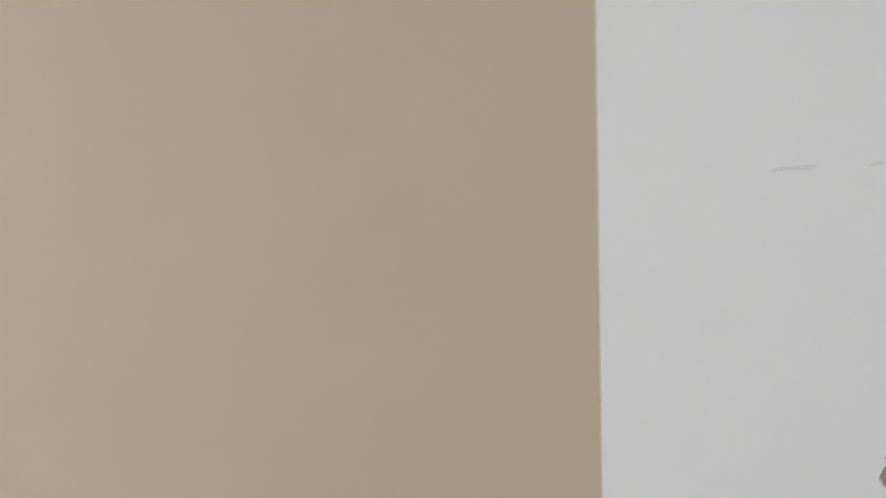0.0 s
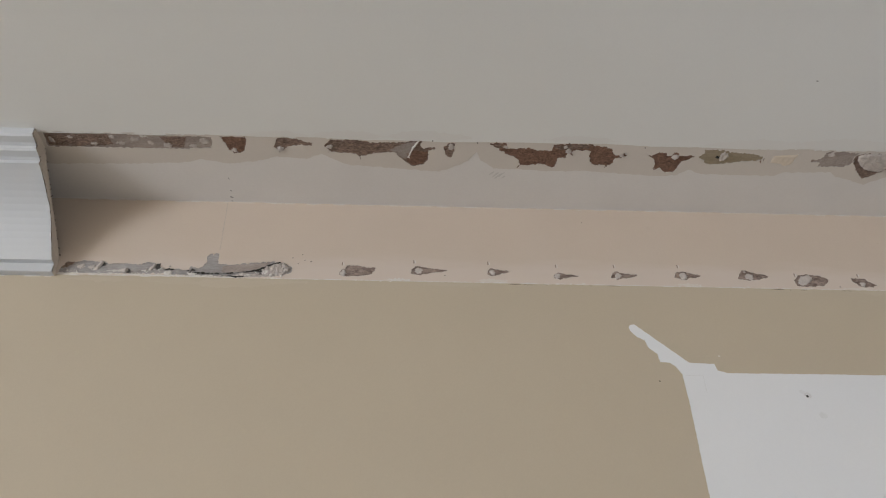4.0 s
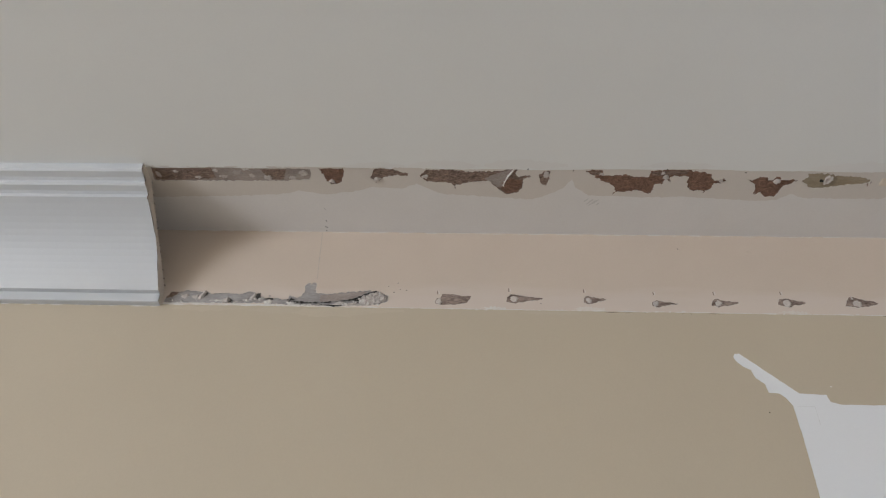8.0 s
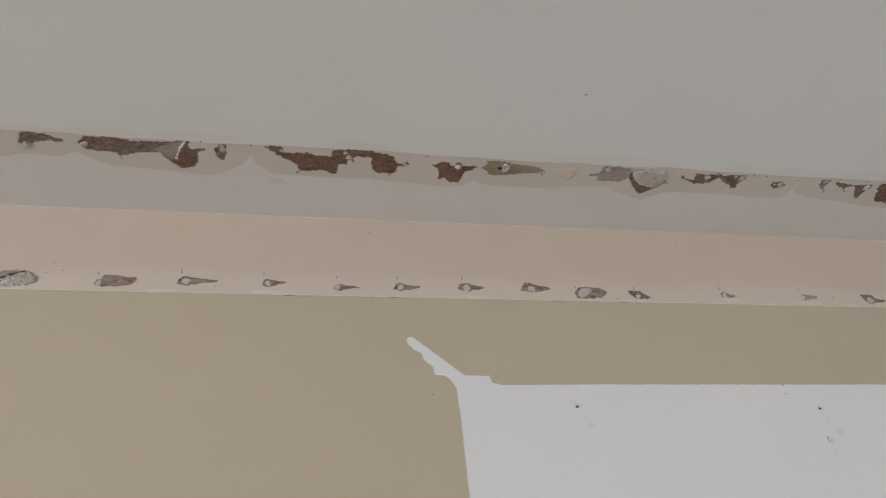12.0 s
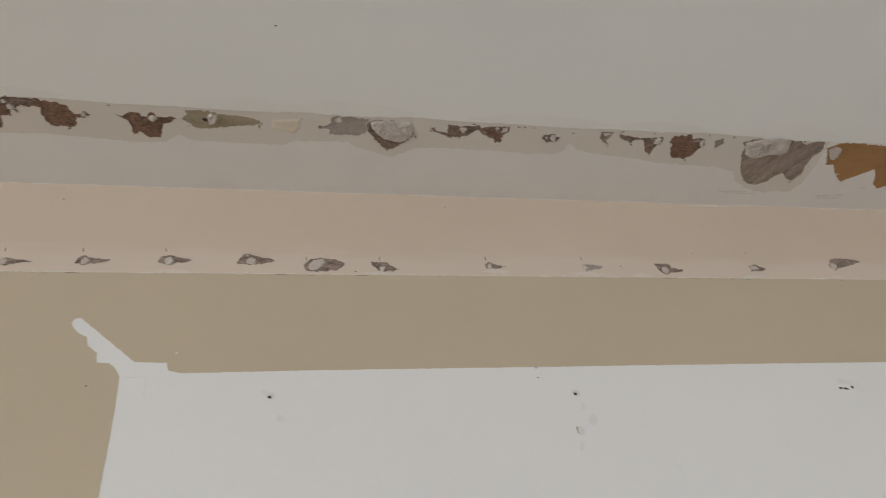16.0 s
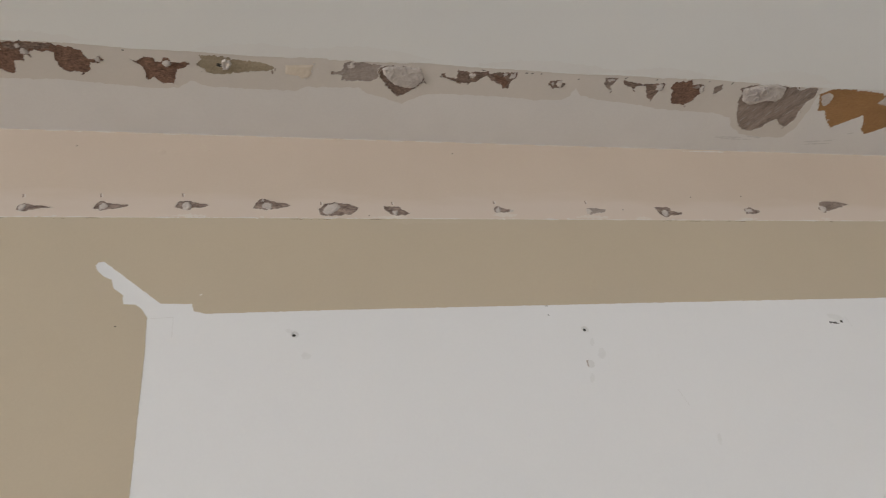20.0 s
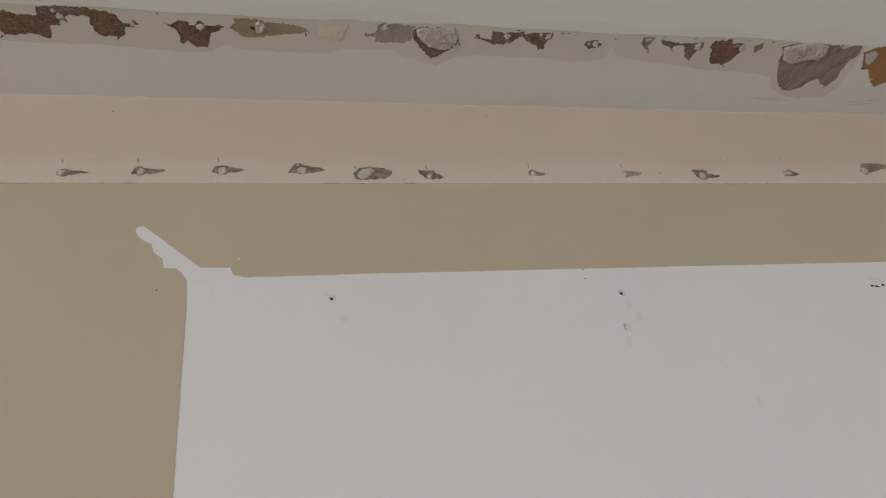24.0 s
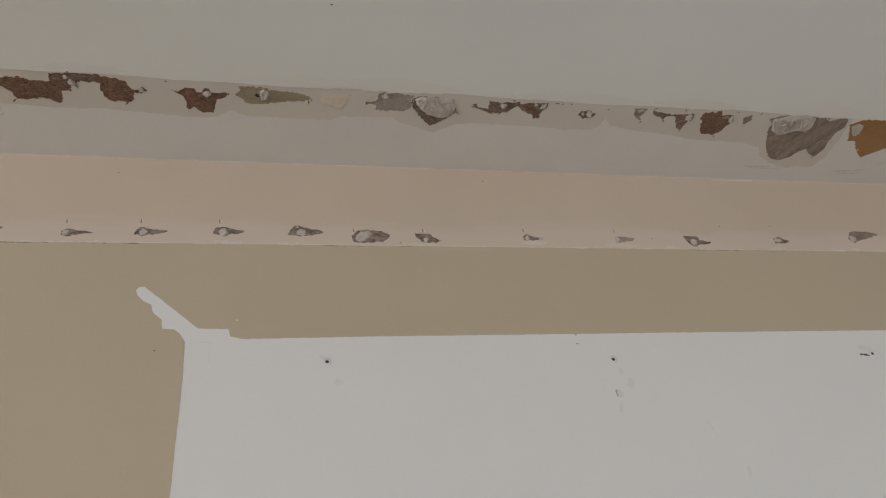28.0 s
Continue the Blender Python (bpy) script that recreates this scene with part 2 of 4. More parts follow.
def ragged(points, amp=0.0007, step=0.0011, seed=0, rough=300.0):
    """A closed outline in millimetres, made into a torn edge in metres."""
    pts, out = [Vector((p[0] / 1000, p[1] / 1000)) for p in points], []
    for a, b in zip(pts, pts[1:] + pts[:1]):
        n = max(1, round((b - a).length / step))
        side = Vector((a.y - b.y, b.x - a.x)).normalized() if (b - a).length else Vector((0, 0))
        for k in range(n):
            p = a.lerp(b, k / n)
            q = Vector((p.x * rough, p.y * rough, seed * 7.3))
            out.append(p + side * amp * 1.6 * (noise.noise(q) + 0.6 * noise.noise(q * 2.3) + 0.35 * noise.noise(q * 5.1)))
    return out


def wavy(points, amp=0.001, step=0.006, seed=0, rough=60.0):
    """A soft painted edge."""
    return ragged(points, amp, step, seed, rough)


def within(points, ring):
    """Which of the points lie inside a closed ring."""
    rim = np.array([(p[0], p[1]) for p in ring])
    out = np.zeros(len(points), bool)
    near = np.flatnonzero(((points >= rim.min(0)) & (points <= rim.max(0))).all(1))
    a, b = rim, np.roll(rim, -1, 0)
    slope = (b[:, 0] - a[:, 0]) / np.where(np.abs(b[:, 1] - a[:, 1]) < 1e-9, 1e-9, b[:, 1] - a[:, 1])
    for some in np.array_split(near, max(1, len(near) // 2000)):
        p = points[some]
        above = (a[None, :, 1] > p[:, None, 1]) != (b[None, :, 1] > p[:, None, 1])
        out[some] = (above & (p[:, None, 0] < slope[None] * (p[:, None, 1] - a[None, :, 1]) + a[None, :, 0])).sum(1) % 2 == 1
    return out


def sheet(name, outline, holes, low, high, plane, mat, parent=None, label=""):
    """A thin layer between the heights low and high on a plane, with holes through it."""
    flat, edges = [], []
    for ring in (outline, *holes):
        first, n = len(flat), len(ring)
        flat += [Vector((p[0], p[1])) for p in ring]
        edges += [(first + k, first + (k + 1) % n) for k in range(n)]
    verts, _, faces, *_ = delaunay_2d_cdt(flat, edges, [], 0, 1e-7)
    place = np.array([tuple(p) for p in verts])
    tris = np.array([tuple(f) for f in faces])
    middle = place[tris].mean(1)
    keep = within(middle, outline)
    for ring in holes:
        keep &= ~within(middle, ring)
    tris = tris[keep]
    count = len(place)
    solid = [plane @ Vector((*p, high)) for p in place] + [plane @ Vector((*p, low)) for p in place]
    polys = [tuple(int(k) for k in f) for f in tris] + [tuple(int(k) + count for k in f[::-1]) for f in tris]
    used = {}
    for f in tris.tolist():
        for k in range(3):
            key = tuple(sorted((f[k], f[(k + 1) % 3])))
            used.setdefault(key, []).append((f[k], f[(k + 1) % 3]))
    polys += [(b, a, a + count, b + count) for sides in used.values() if len(sides) == 1 for a, b in sides]
    me = bpy.data.meshes.new(name)
    me.from_pydata(solid, [], polys)
    bm = bmesh.new()
    bm.from_mesh(me)
    bpy.data.meshes.remove(me)
    bmesh.ops.delete(bm, geom=[v for v in bm.verts if not v.link_faces], context="VERTS")
    return part(name, bm, mat, parent, label)


def relief(ring, grid, height, plane, seed=0):
    """A bmesh over an outline with inner points on a jittered grid; height(u, v, edge) gives w."""
    rim = np.array([(p[0], p[1]) for p in ring])
    lo, hi = rim.min(0), rim.max(0)
    rng = np.random.default_rng(seed)
    us, vs = np.meshgrid(np.arange(lo[0], hi[0], grid), np.arange(lo[1], hi[1], grid))
    inner = np.stack([us.ravel(), vs.ravel()], 1)
    inner += rng.uniform(-0.3, 0.3, inner.shape) * grid
    a, b = rim, np.roll(rim, -1, 0)
    above = (a[None, :, 1] > inner[:, None, 1]) != (b[None, :, 1] > inner[:, None, 1])
    slope = (b[:, 0] - a[:, 0]) / np.where(np.abs(b[:, 1] - a[:, 1]) < 1e-9, 1e-9, b[:, 1] - a[:, 1])
    cross = inner[:, None, 0] < slope[None] * (inner[:, None, 1] - a[None, :, 1]) + a[None, :, 0]
    inside = (above & cross).sum(1) % 2 == 1
    inner = inner[inside]
    if len(inner):
        near = np.sqrt(((inner[:, None] - rim[None]) ** 2).sum(2)).min(1)
        inner, near = inner[near > grid * 0.35], near[near > grid * 0.35]
    n = len(rim)
    flat = [Vector(p) for p in (*rim.tolist(), *inner.tolist())]
    edges = [(k, (k + 1) % n) for k in range(n)]
    verts, _, faces, *_ = delaunay_2d_cdt(flat, edges, [], 1, 1e-7)
    gap = [0.0] * n + (near.tolist() if len(inner) else [])
    tree = np.array([tuple(p) for p in verts])
    every = np.array([tuple(p) for p in flat])
    bm = bmesh.new()
    made = []
    for k, p in enumerate(verts):
        same = k if k < len(every) and abs(every[k] - tree[k]).max() < 1e-7 else int(((every - tree[k]) ** 2).sum(1).argmin())
        made.append(bm.verts.new(plane @ Vector((p[0], p[1], height(p[0], p[1], gap[same])))))
    for f in faces:
        try:
            bm.faces.new([made[k] for k in f])
        except ValueError:
            pass
    return bm


def centre(points, plane):
    u, v = (sum(p[k] for p in points) / len(points) / 1000 for k in (0, 1))
    return plane @ Vector((u, v, 0))


def fringe(ring, plane, seed):
    """The lifted, frayed rim of the paper round a hole."""
    bm = bmesh.new()
    n, rows = len(ring), []
    turn = 1 if sum(a[0] * b[1] - b[0] * a[1] for a, b in zip(ring, list(ring[1:]) + [ring[0]])) > 0 else -1
    for k in range(n):
        a, b, p = Vector(ring[k - 1][:]), Vector(ring[(k + 1) % n][:]), Vector(ring[k][:])
        out = Vector((b.y - a.y, a.x - b.x)).normalized() * turn if (b - a).length > 1e-7 else Vector((0, 0))
        f = noise.noise(Vector((p.x * 260, p.y * 260, seed * 5.1)))
        wide, lift = 0.0005 + 0.0008 * max(0, f - 0.1), 0.0002 + 0.0012 * max(0, f - 0.1)
        rows.append([bm.verts.new(plane @ Vector((*q, h))) for q, h in ((p - out * 0.0004 * max(0, f), lift), (p + out * wide * 0.5, lift * 0.7), (p + out * wide, -0.0002))])
    for k in range(n):
        a, b = rows[k], rows[(k + 1) % n]
        for i in range(2):
            bm.faces.new((a[i], a[i + 1], b[i + 1], b[i]))
    return bm


def torn_patch(name, label, points, plane, mat, seed, lumps=(), grid=0.002, amp=0.0015, group="torn paper patches", fibre=0.0005, category="torn patch"):
    """Face paper pulled off: a rough recessed sheet inside a ragged hole, with lumps of gypsum or glue. Returns the hole's outline.
    lumps: outline in millimetres, height in millimetres, material, part name."""
    ring = ragged(points, amp, seed=seed, rough=190.0)
    at = centre(points, plane)
    root = thing(name, at, label, category, group)

    def sunk(u, v, edge):
        q = Vector((u * 220, v * 900, seed))
        return -0.00045 + 0.0001 * min(1, edge / 0.0025) + fibre * (noise.noise(q) + 0.7 * noise.noise(q * 3)) * min(1, edge / 0.002)

    part("torn_paper", relief(ring, grid, sunk, plane, seed), mat, root, at=at)
    part("torn_edge", fringe(ring, plane, seed), CREAM_STAIN if plane is CEIL else PALE_STRIP, root, at=at)
    for k, (shape, tall, lump_mat, lump_name) in enumerate(lumps):
        small = len(shape) == 11
        mid_u, span = sum(p[0] for p in shape) / len(shape) / 1000, max(0.003, (max(p[0] for p in shape) - min(p[0] for p in shape)) / 2000)
        rim = ragged(shape, 0.0016 if small else 0.0010, seed=seed + k + 11)

        def dome(u, v, edge, tall=tall * 1.25, lump_name=lump_name, k=k, small=small, mid_u=mid_u, span=span):
            q = Vector((u * 210, v * 210, seed * 3 + k))
            if tall < 1.3:
                return sunk(u, v, max(edge, 0.001)) + 0.0003
            if lump_name in ("crack", "dark_gap"):
                return 0.0016 if lump_name == "crack" else 0.0009
            rise = min(1, edge / 0.0022) ** 0.5
            dip = 0.35 * min(1, max(0, edge - 0.0018) / 0.003) if small else 0.0
            lean = 0.35 * (u - mid_u) / span + 0.2 * noise.noise(q * 0.35)
            if lump_name == "crumbled_plaster":
                crumple = 0.5 + lean + 0.7 * noise.noise(q * 1.1) + 0.7 * abs(noise.noise(q * 2.3))
            elif small:
                crumple = 0.75 + lean + 0.3 * noise.noise(q * 0.6) + 0.3 * abs(noise.noise(q * 1.3)) + 0.08 * noise.noise(q * 4)
            else:
                ridge = 1 - abs(noise.noise(Vector((u * 52 + v * 34, v * 30 - u * 22, seed + k)))) * 3.0
                crumple = 0.5 + 0.5 * lean + 0.12 * ridge + 0.14 * noise.noise(q * 0.3) + 0.26 * max(0, 0.12 - abs(noise.noise(q * 0.42))) / 0.12 + 0.05 * noise.noise(q * 2.4)
            return -0.0009 + tall / 1000 * rise * max(crumple - dip, 0.22)

        part(lump_name, relief(rim, 0.0011, dome, plane, seed + k), lump_mat, root, at=at, smooth=lump_name == "gypsum_lump")
    return ring


def blob(u, v, ru, rv, turn=0.0, n=11):
    """A rounded lump's outline in millimetres."""
    return [(u + ru * math.cos(a) * math.cos(turn) - rv * math.sin(a) * math.sin(turn), v + ru * math.cos(a) * math.sin(turn) + rv * math.sin(a) * math.cos(turn))
            for a in (2 * math.pi * k / n for k in range(n))]


G = lambda u, v, ru, rv, tall=2.0, mat=None: (blob(u, v, ru, rv), tall, mat or GYPSUM, "gypsum_lump")

# ---- the room's shell ----
OPEN_X0, OPEN_X1, OPEN_V0, OPEN_V1 = 0.664, 1.76, 1.359, 2.40

bm = bmesh.new()
for x0, x1, z0, z1 in ((WEST, OPEN_X0, 0, TOP), (OPEN_X1, EAST, 0, TOP), (OPEN_X0, OPEN_X1, TOP - OPEN_V0, TOP), (OPEN_X0, OPEN_X1, 0, TOP - OPEN_V1)):
    add_box(bm, x0, NORTH + SKIN, z0, x1, NORTH + 0.0137, z1)
wall_north = tagged(part("wall_north", bm, BOARD), "plasterboard wall stripped of its crown moulding", "wall", kind="structure")
bm = bmesh.new()
add_box(bm, WEST - 0.2, NORTH + 0.05, 0, EAST + 0.2, NORTH + 0.25, TOP + 0.2)
tagged(part("wall_north_core", bm, BOARD), "solid wall core behind the plasterboard", "wall", kind="structure")
bm = bmesh.new()
add_box(bm, WEST - 0.2, SOUTH - 0.2, TOP + SKIN, EAST + 0.2, NORTH + 0.05, TOP + 0.2)
ceiling = tagged(part("ceiling", bm, BOARD), "off-white painted plasterboard ceiling with a stripped edge", "ceiling", kind="structure")
bm = bmesh.new()
add_box(bm, WEST - 0.2, SOUTH - 0.2, -0.2, EAST + 0.2, NORTH + 0.05, 0)
tagged(part("floor", bm, FLOOR), "grey-brown wooden floor", "floor", kind="structure")
bm = bmesh.new()
add_box(bm, WEST - 0.2, SOUTH - 0.2, 0, EAST + 0.2, SOUTH, TOP + SKIN)
tagged(part("wall_south", bm, BEIGE), "plain beige painted wall", "wall", kind="structure")


def window_wall(name, x0, x1, y0, y1, label):
    bm = bmesh.new()
    for a, b, c, d in ((SOUTH, y0, 0, TOP + SKIN), (y1, NORTH + 0.05, 0, TOP + SKIN), (y0, y1, 0, WIN_Z0), (y0, y1, WIN_Z1, TOP + SKIN)):
        add_box(bm, x0, a, c, x1, b, d)
    tagged(part(name, bm, BEIGE), label, "wall", kind="structure")


def window(name, x, y0, y1):
    root = tagged(new(name), "unseen white framed window with an area lamp in its opening", "window", kind="structure")
    root.location = (x, (y0 + y1) / 2, WIN_Z0)
    wy, wz = (y1 - y0) / 2, WIN_Z1 - WIN_Z0
    for kind, a, b, c, d in (("window_frame", -wy, -wy + 0.05, 0, wz), ("window_frame", wy - 0.05, wy, 0, wz), ("window_frame", -wy + 0.05, wy - 0.05, wz - 0.05, wz),
                             ("window_frame", -wy + 0.05, wy - 0.05, 0, 0.05), ("mullion", -0.02, 0.02, 0.05, wz - 0.05)):
        bm = bmesh.new()
        add_box(bm, -0.02, a, c, 0.02, b, d, 0.003)
        part(kind, bm, GLOSS_WHITE, root)
    for a, b in ((-wy + 0.05, -0.02), (0.02, wy - 0.05)):
        bm = bmesh.new()
        add_box(bm, -0.002, a, 0.05, 0.002, b, wz - 0.05)
        part("pane", bm, GLASS, root).visible_shadow = False


window_wall("wall_west", WEST - 0.2, WEST, WIN_Y0, WIN_Y1, "beige painted wall with a wide window opening")
window_wall("wall_east", EAST, EAST + 0.2, SIDE_Y0, SIDE_Y1, "beige painted wall with an opening for the added window")
window("window_1", WEST - 0.14, WIN_Y0, WIN_Y1)
window("added_window_2", EAST + 0.14, SIDE_Y0, SIDE_Y1)

# ---- torn patches along the ceiling edge ----
holes = []


def ceiling_patch(*args, **more):
    holes.append(torn_patch(*args, **more))


ceiling_patch("torn_strip", "pale and brown torn paper strip beside the sawn crown moulding", [(-698, 152), (-640, 153), (-580, 152), (-505, 150), (-440, 150), (-441, 138), (-446, 126), (-500, 123), (-583, 122), (-653, 122), (-701, 121)], CEIL, MAUVE, 1,
    [([(-697, 149), (-655, 150), (-600, 150), (-598, 128), (-650, 124), (-698, 124)], 0.7, DARK_BROWN, "brown_paper"),
     ([(-521, 148), (-480, 148), (-484, 138), (-488, 126), (-508, 126), (-514, 134)], 0.7, DARK_BROWN, "brown_paper"),
     G(-661, 143, 6, 4), G(-513, 130, 8, 6), G(-454, 140, 8, 7), G(-585, 132, 7, 4, 1.8), G(-560, 141, 9, 5, 1.6, PALE_MAUVE), G(-538, 134, 6, 4, 1.6), G(-626, 130, 6, 4, 2.0), G(-690, 137, 5, 6, 2.2, PALE_MAUVE), G(-596, 145, 4, 3, 2.2), G(-474, 130, 6, 4, 2.0), G(-545, 147, 7, 2.5, 1.8, CAULK)])
ceiling_patch("torn_patch", "small brown torn paper patch with a white nail lump", [(-428, 152), (-388, 151), (-393, 127), (-400, 118), (-412, 116), (-420, 122), (-423, 136)], CEIL, BROWN, 2, [G(-410, 122, 5, 5, 3)])
ceiling_patch("torn_patch", "hooked dark brown torn paper patch on the ceiling edge", [(-340, 151), (-315, 153), (-305, 148), (-297, 143), (-286, 143), (-288, 136), (-296, 134), (-304, 137), (-318, 135), (-327, 132), (-334, 122), (-341, 122), (-347, 131), (-344, 144)], CEIL, DARK_BROWN, 3, [G(-338, 128, 6, 5, 3)])
ceiling_patch("torn_patch", "long brown torn paper patch with a folded paper flap", [(-270, 138), (-257, 150), (-216, 150), (-188, 146), (-139, 149), (-124, 157), (-112, 158), (-112, 152), (-120, 144), (-116, 137), (-96, 139), (-96, 134), (-106, 132), (-106, 112), (-115, 100), (-130, 95), (-141, 104), (-148, 114), (-161, 126), (-180, 124), (-197, 121), (-215, 114), (-220, 121), (-253, 123), (-262, 126)], CEIL, DARK_BROWN, 4,
    [([(-139, 127), (-125, 131), (-108, 128), (-108, 113), (-116, 103), (-130, 98), (-139, 106)], 0.6, BROWN, "brown_paper"),
     ([(-168, 130), (-150, 142), (-132, 149), (-124, 155), (-124, 148), (-133, 132), (-142, 112), (-149, 115), (-161, 127)], 0.6, MAUVE, "pale_paper"), ([(-141, 113), (-136, 113), (-129, 134), (-119, 151), (-123, 153), (-132, 138)], 2.6, BARE_WHITE, "paper_flap"), G(-261, 134, 6, 5), G(-192, 123, 3, 3, 1.5)])
ceiling_patch("torn_patch", "tiny oval torn patch on the ceiling edge", [(-81, 142), (-73, 150), (-66, 148), (-66, 132), (-70, 118), (-79, 120), (-82, 130)], CEIL, DARK_BROWN, 5, [G(-71, 140, 5, 7, 2)])
ceiling_patch("torn_patch", "wide brown torn paper patch with a bridge to a hooked lobe", [(-10, 148), (-2, 151), (16, 151), (19, 141), (31, 140), (50, 143), (65, 137), (87, 138), (88, 150), (112, 153), (148, 153), (154, 150), (169, 149), (180, 144), (187, 132), (197, 132), (203, 137), (206, 130), (199, 124), (190, 124), (188, 113), (179, 106), (168, 110), (162, 106), (152, 113), (148, 127), (149, 136), (143, 140), (130, 139), (121, 139), (120, 129), (113, 132), (111, 122), (100, 122), (95, 101), (71, 108), (53, 103), (41, 104), (36, 117), (26, 124), (12, 131), (3, 138)], CEIL, BROWN, 6,
    [([(-8, 147), (14, 149), (17, 141), (4, 140)], 0.6, DARK_BROWN, "dark_paper"), ([(90, 148), (112, 151), (147, 151), (145, 143), (122, 142), (112, 140), (92, 141)], 0.6, DARK_BROWN, "dark_paper"), G(14, 142, 5, 4), G(114, 137, 5, 6, 2.5), G(107, 145, 4, 3), G(199, 130, 5, 4, 2)])
ceiling_patch("torn_patch", "horned brown torn paper patch with a white lump", [(236, 135), (246, 131), (256, 139), (268, 139), (270, 133), (277, 132), (280, 140), (287, 140), (290, 133), (301, 132), (308, 135), (312, 130), (308, 125), (296, 120), (293, 106), (290, 95), (283, 97), (276, 94), (266, 105), (258, 100), (255, 102), (256, 112), (253, 122), (244, 129)], CEIL, BROWN, 9, [G(284, 130, 6, 6, 3.5)], amp=0.0008)
# The last lump is no gypsum: a dark disc paints the crater's black hollow.
ceiling_patch("torn_patch", "olive grey torn patch tapering to a point", [(326, 147), (356, 147), (367, 143), (398, 141), (414, 138), (425, 132), (418, 126), (385, 122), (356, 116), (338, 116), (332, 123), (321, 131), (325, 136), (329, 140)], CEIL, OLIVE, 10, [G(360, 133, 7, 10, 3), G(351, 131, 3, 3, 1, HOLE)])
ceiling_patch("torn_patch", "mauve grey scraped patch with a nail lump", [(516, 146), (525, 149), (542, 149), (571, 147), (569, 136), (570, 125), (556, 116), (532, 116), (517, 116), (516, 126), (501, 125), (502, 130), (515, 132), (518, 139)], CEIL, MAUVE, 11, [G(529, 142, 5, 5, 3)])
ceiling_patch("torn_patch", "pointed brown torn patch around a broad gypsum lump", [(570, 143), (579, 147), (596, 146), (624, 146), (633, 135), (636, 123), (630, 113), (621, 104), (609, 95), (601, 89), (592, 99), (582, 111), (575, 119), (568, 128), (567, 136)], CEIL, DARK_BROWN, 12,
    [([(572, 140), (580, 146), (626, 146), (634, 134), (634, 121), (624, 110), (610, 107), (594, 113), (583, 121), (575, 130)], 4.2, GYPSUM, "gypsum_lump")])
ceiling_patch("torn_patch", "chain of small brown torn spots on the ceiling edge", [(659, 138), (664, 139), (668, 132), (683, 131), (683, 146), (693, 145), (701, 142), (709, 145), (727, 146), (730, 143), (751, 146), (775, 147), (774, 138), (767, 130), (766, 117), (759, 114), (753, 122), (734, 131), (728, 137), (721, 135), (718, 127), (704, 122), (686, 122), (680, 125), (661, 131)], CEIL, DARK_BROWN, 13,
    [G(706, 136, 5, 5, 3), G(768, 140, 5, 5, 2.5), G(755, 141, 4, 4, 2), ([(738, 141), (756, 136), (764, 128), (760, 117), (753, 125), (742, 132)], 0.6, BROWN, "brown_paper")])
ceiling_patch("torn_patch", "small eye-shaped torn patch with a pale lump", [(826, 129), (830, 134), (843, 138), (854, 132), (850, 124), (836, 120)], CEIL, DARK_BROWN, 14, [G(844, 130, 5, 6, 2), G(834, 130, 3, 4, 2)])
ceiling_patch("torn_patch", "small grey torn spot with a white lump", [(914, 146), (935, 147), (932, 136), (928, 130), (935, 122), (924, 126), (917, 133)], CEIL, TAUPE, 15, [G(925, 142, 6, 3.5, 2)], amp=0.0008)
ceiling_patch("torn_patch", "trailing dark brown torn patch with a drip shape", [(944, 145), (956, 142), (980, 139), (992, 140), (1018, 142), (1019, 132), (1013, 123), (1008, 107), (999, 111), (987, 133), (979, 135), (971, 132), (968, 126), (962, 131), (950, 134)], CEIL, DARK_BROWN, 16, [G(1011, 134, 6, 7, 3)], amp=0.001)
ceiling_patch("torn_patch", "squarish brown torn paper patch with streaks", [(1030, 135), (1032, 146), (1052, 148), (1061, 152), (1064, 142), (1084, 144), (1090, 130), (1084, 122), (1081, 111), (1071, 99), (1060, 102), (1049, 100), (1042, 109), (1037, 126)], CEIL, BROWN, 17, [G(1085, 134, 4, 7, 2.5), G(1074, 138, 6, 4, 1.5, MAUVE)])
ceiling_patch("torn_patch", "tiny grey torn fleck on the ceiling edge", [(1104, 140), (1116, 147), (1122, 137), (1114, 126), (1109, 126)], CEIL, TAUPE, 18)
ceiling_patch("torn_patch", "large taupe torn patch under a crumbled gypsum lump", [(1152, 138), (1159, 144), (1190, 153), (1211, 156), (1237, 148), (1250, 150), (1261, 142), (1277, 150), (1293, 150), (1298, 130), (1289, 116), (1290, 96), (1292, 79), (1283, 60), (1270, 68), (1256, 78), (1247, 72), (1238, 57), (1221, 49), (1205, 51), (1187, 68), (1172, 91), (1162, 118), (1161, 130)], CEIL, TAUPE, 19,
    [([(1157, 139), (1191, 151), (1212, 154), (1234, 146), (1237, 129), (1231, 117), (1211, 118), (1187, 106), (1168, 116)], 4.5, GYPSUM, "gypsum_lump"), ([(1163, 136), (1176, 143), (1196, 147), (1205, 139), (1201, 124), (1187, 112), (1171, 119)], 6.4, PALE_MAUVE, "grey_gypsum")], grid=0.0022)
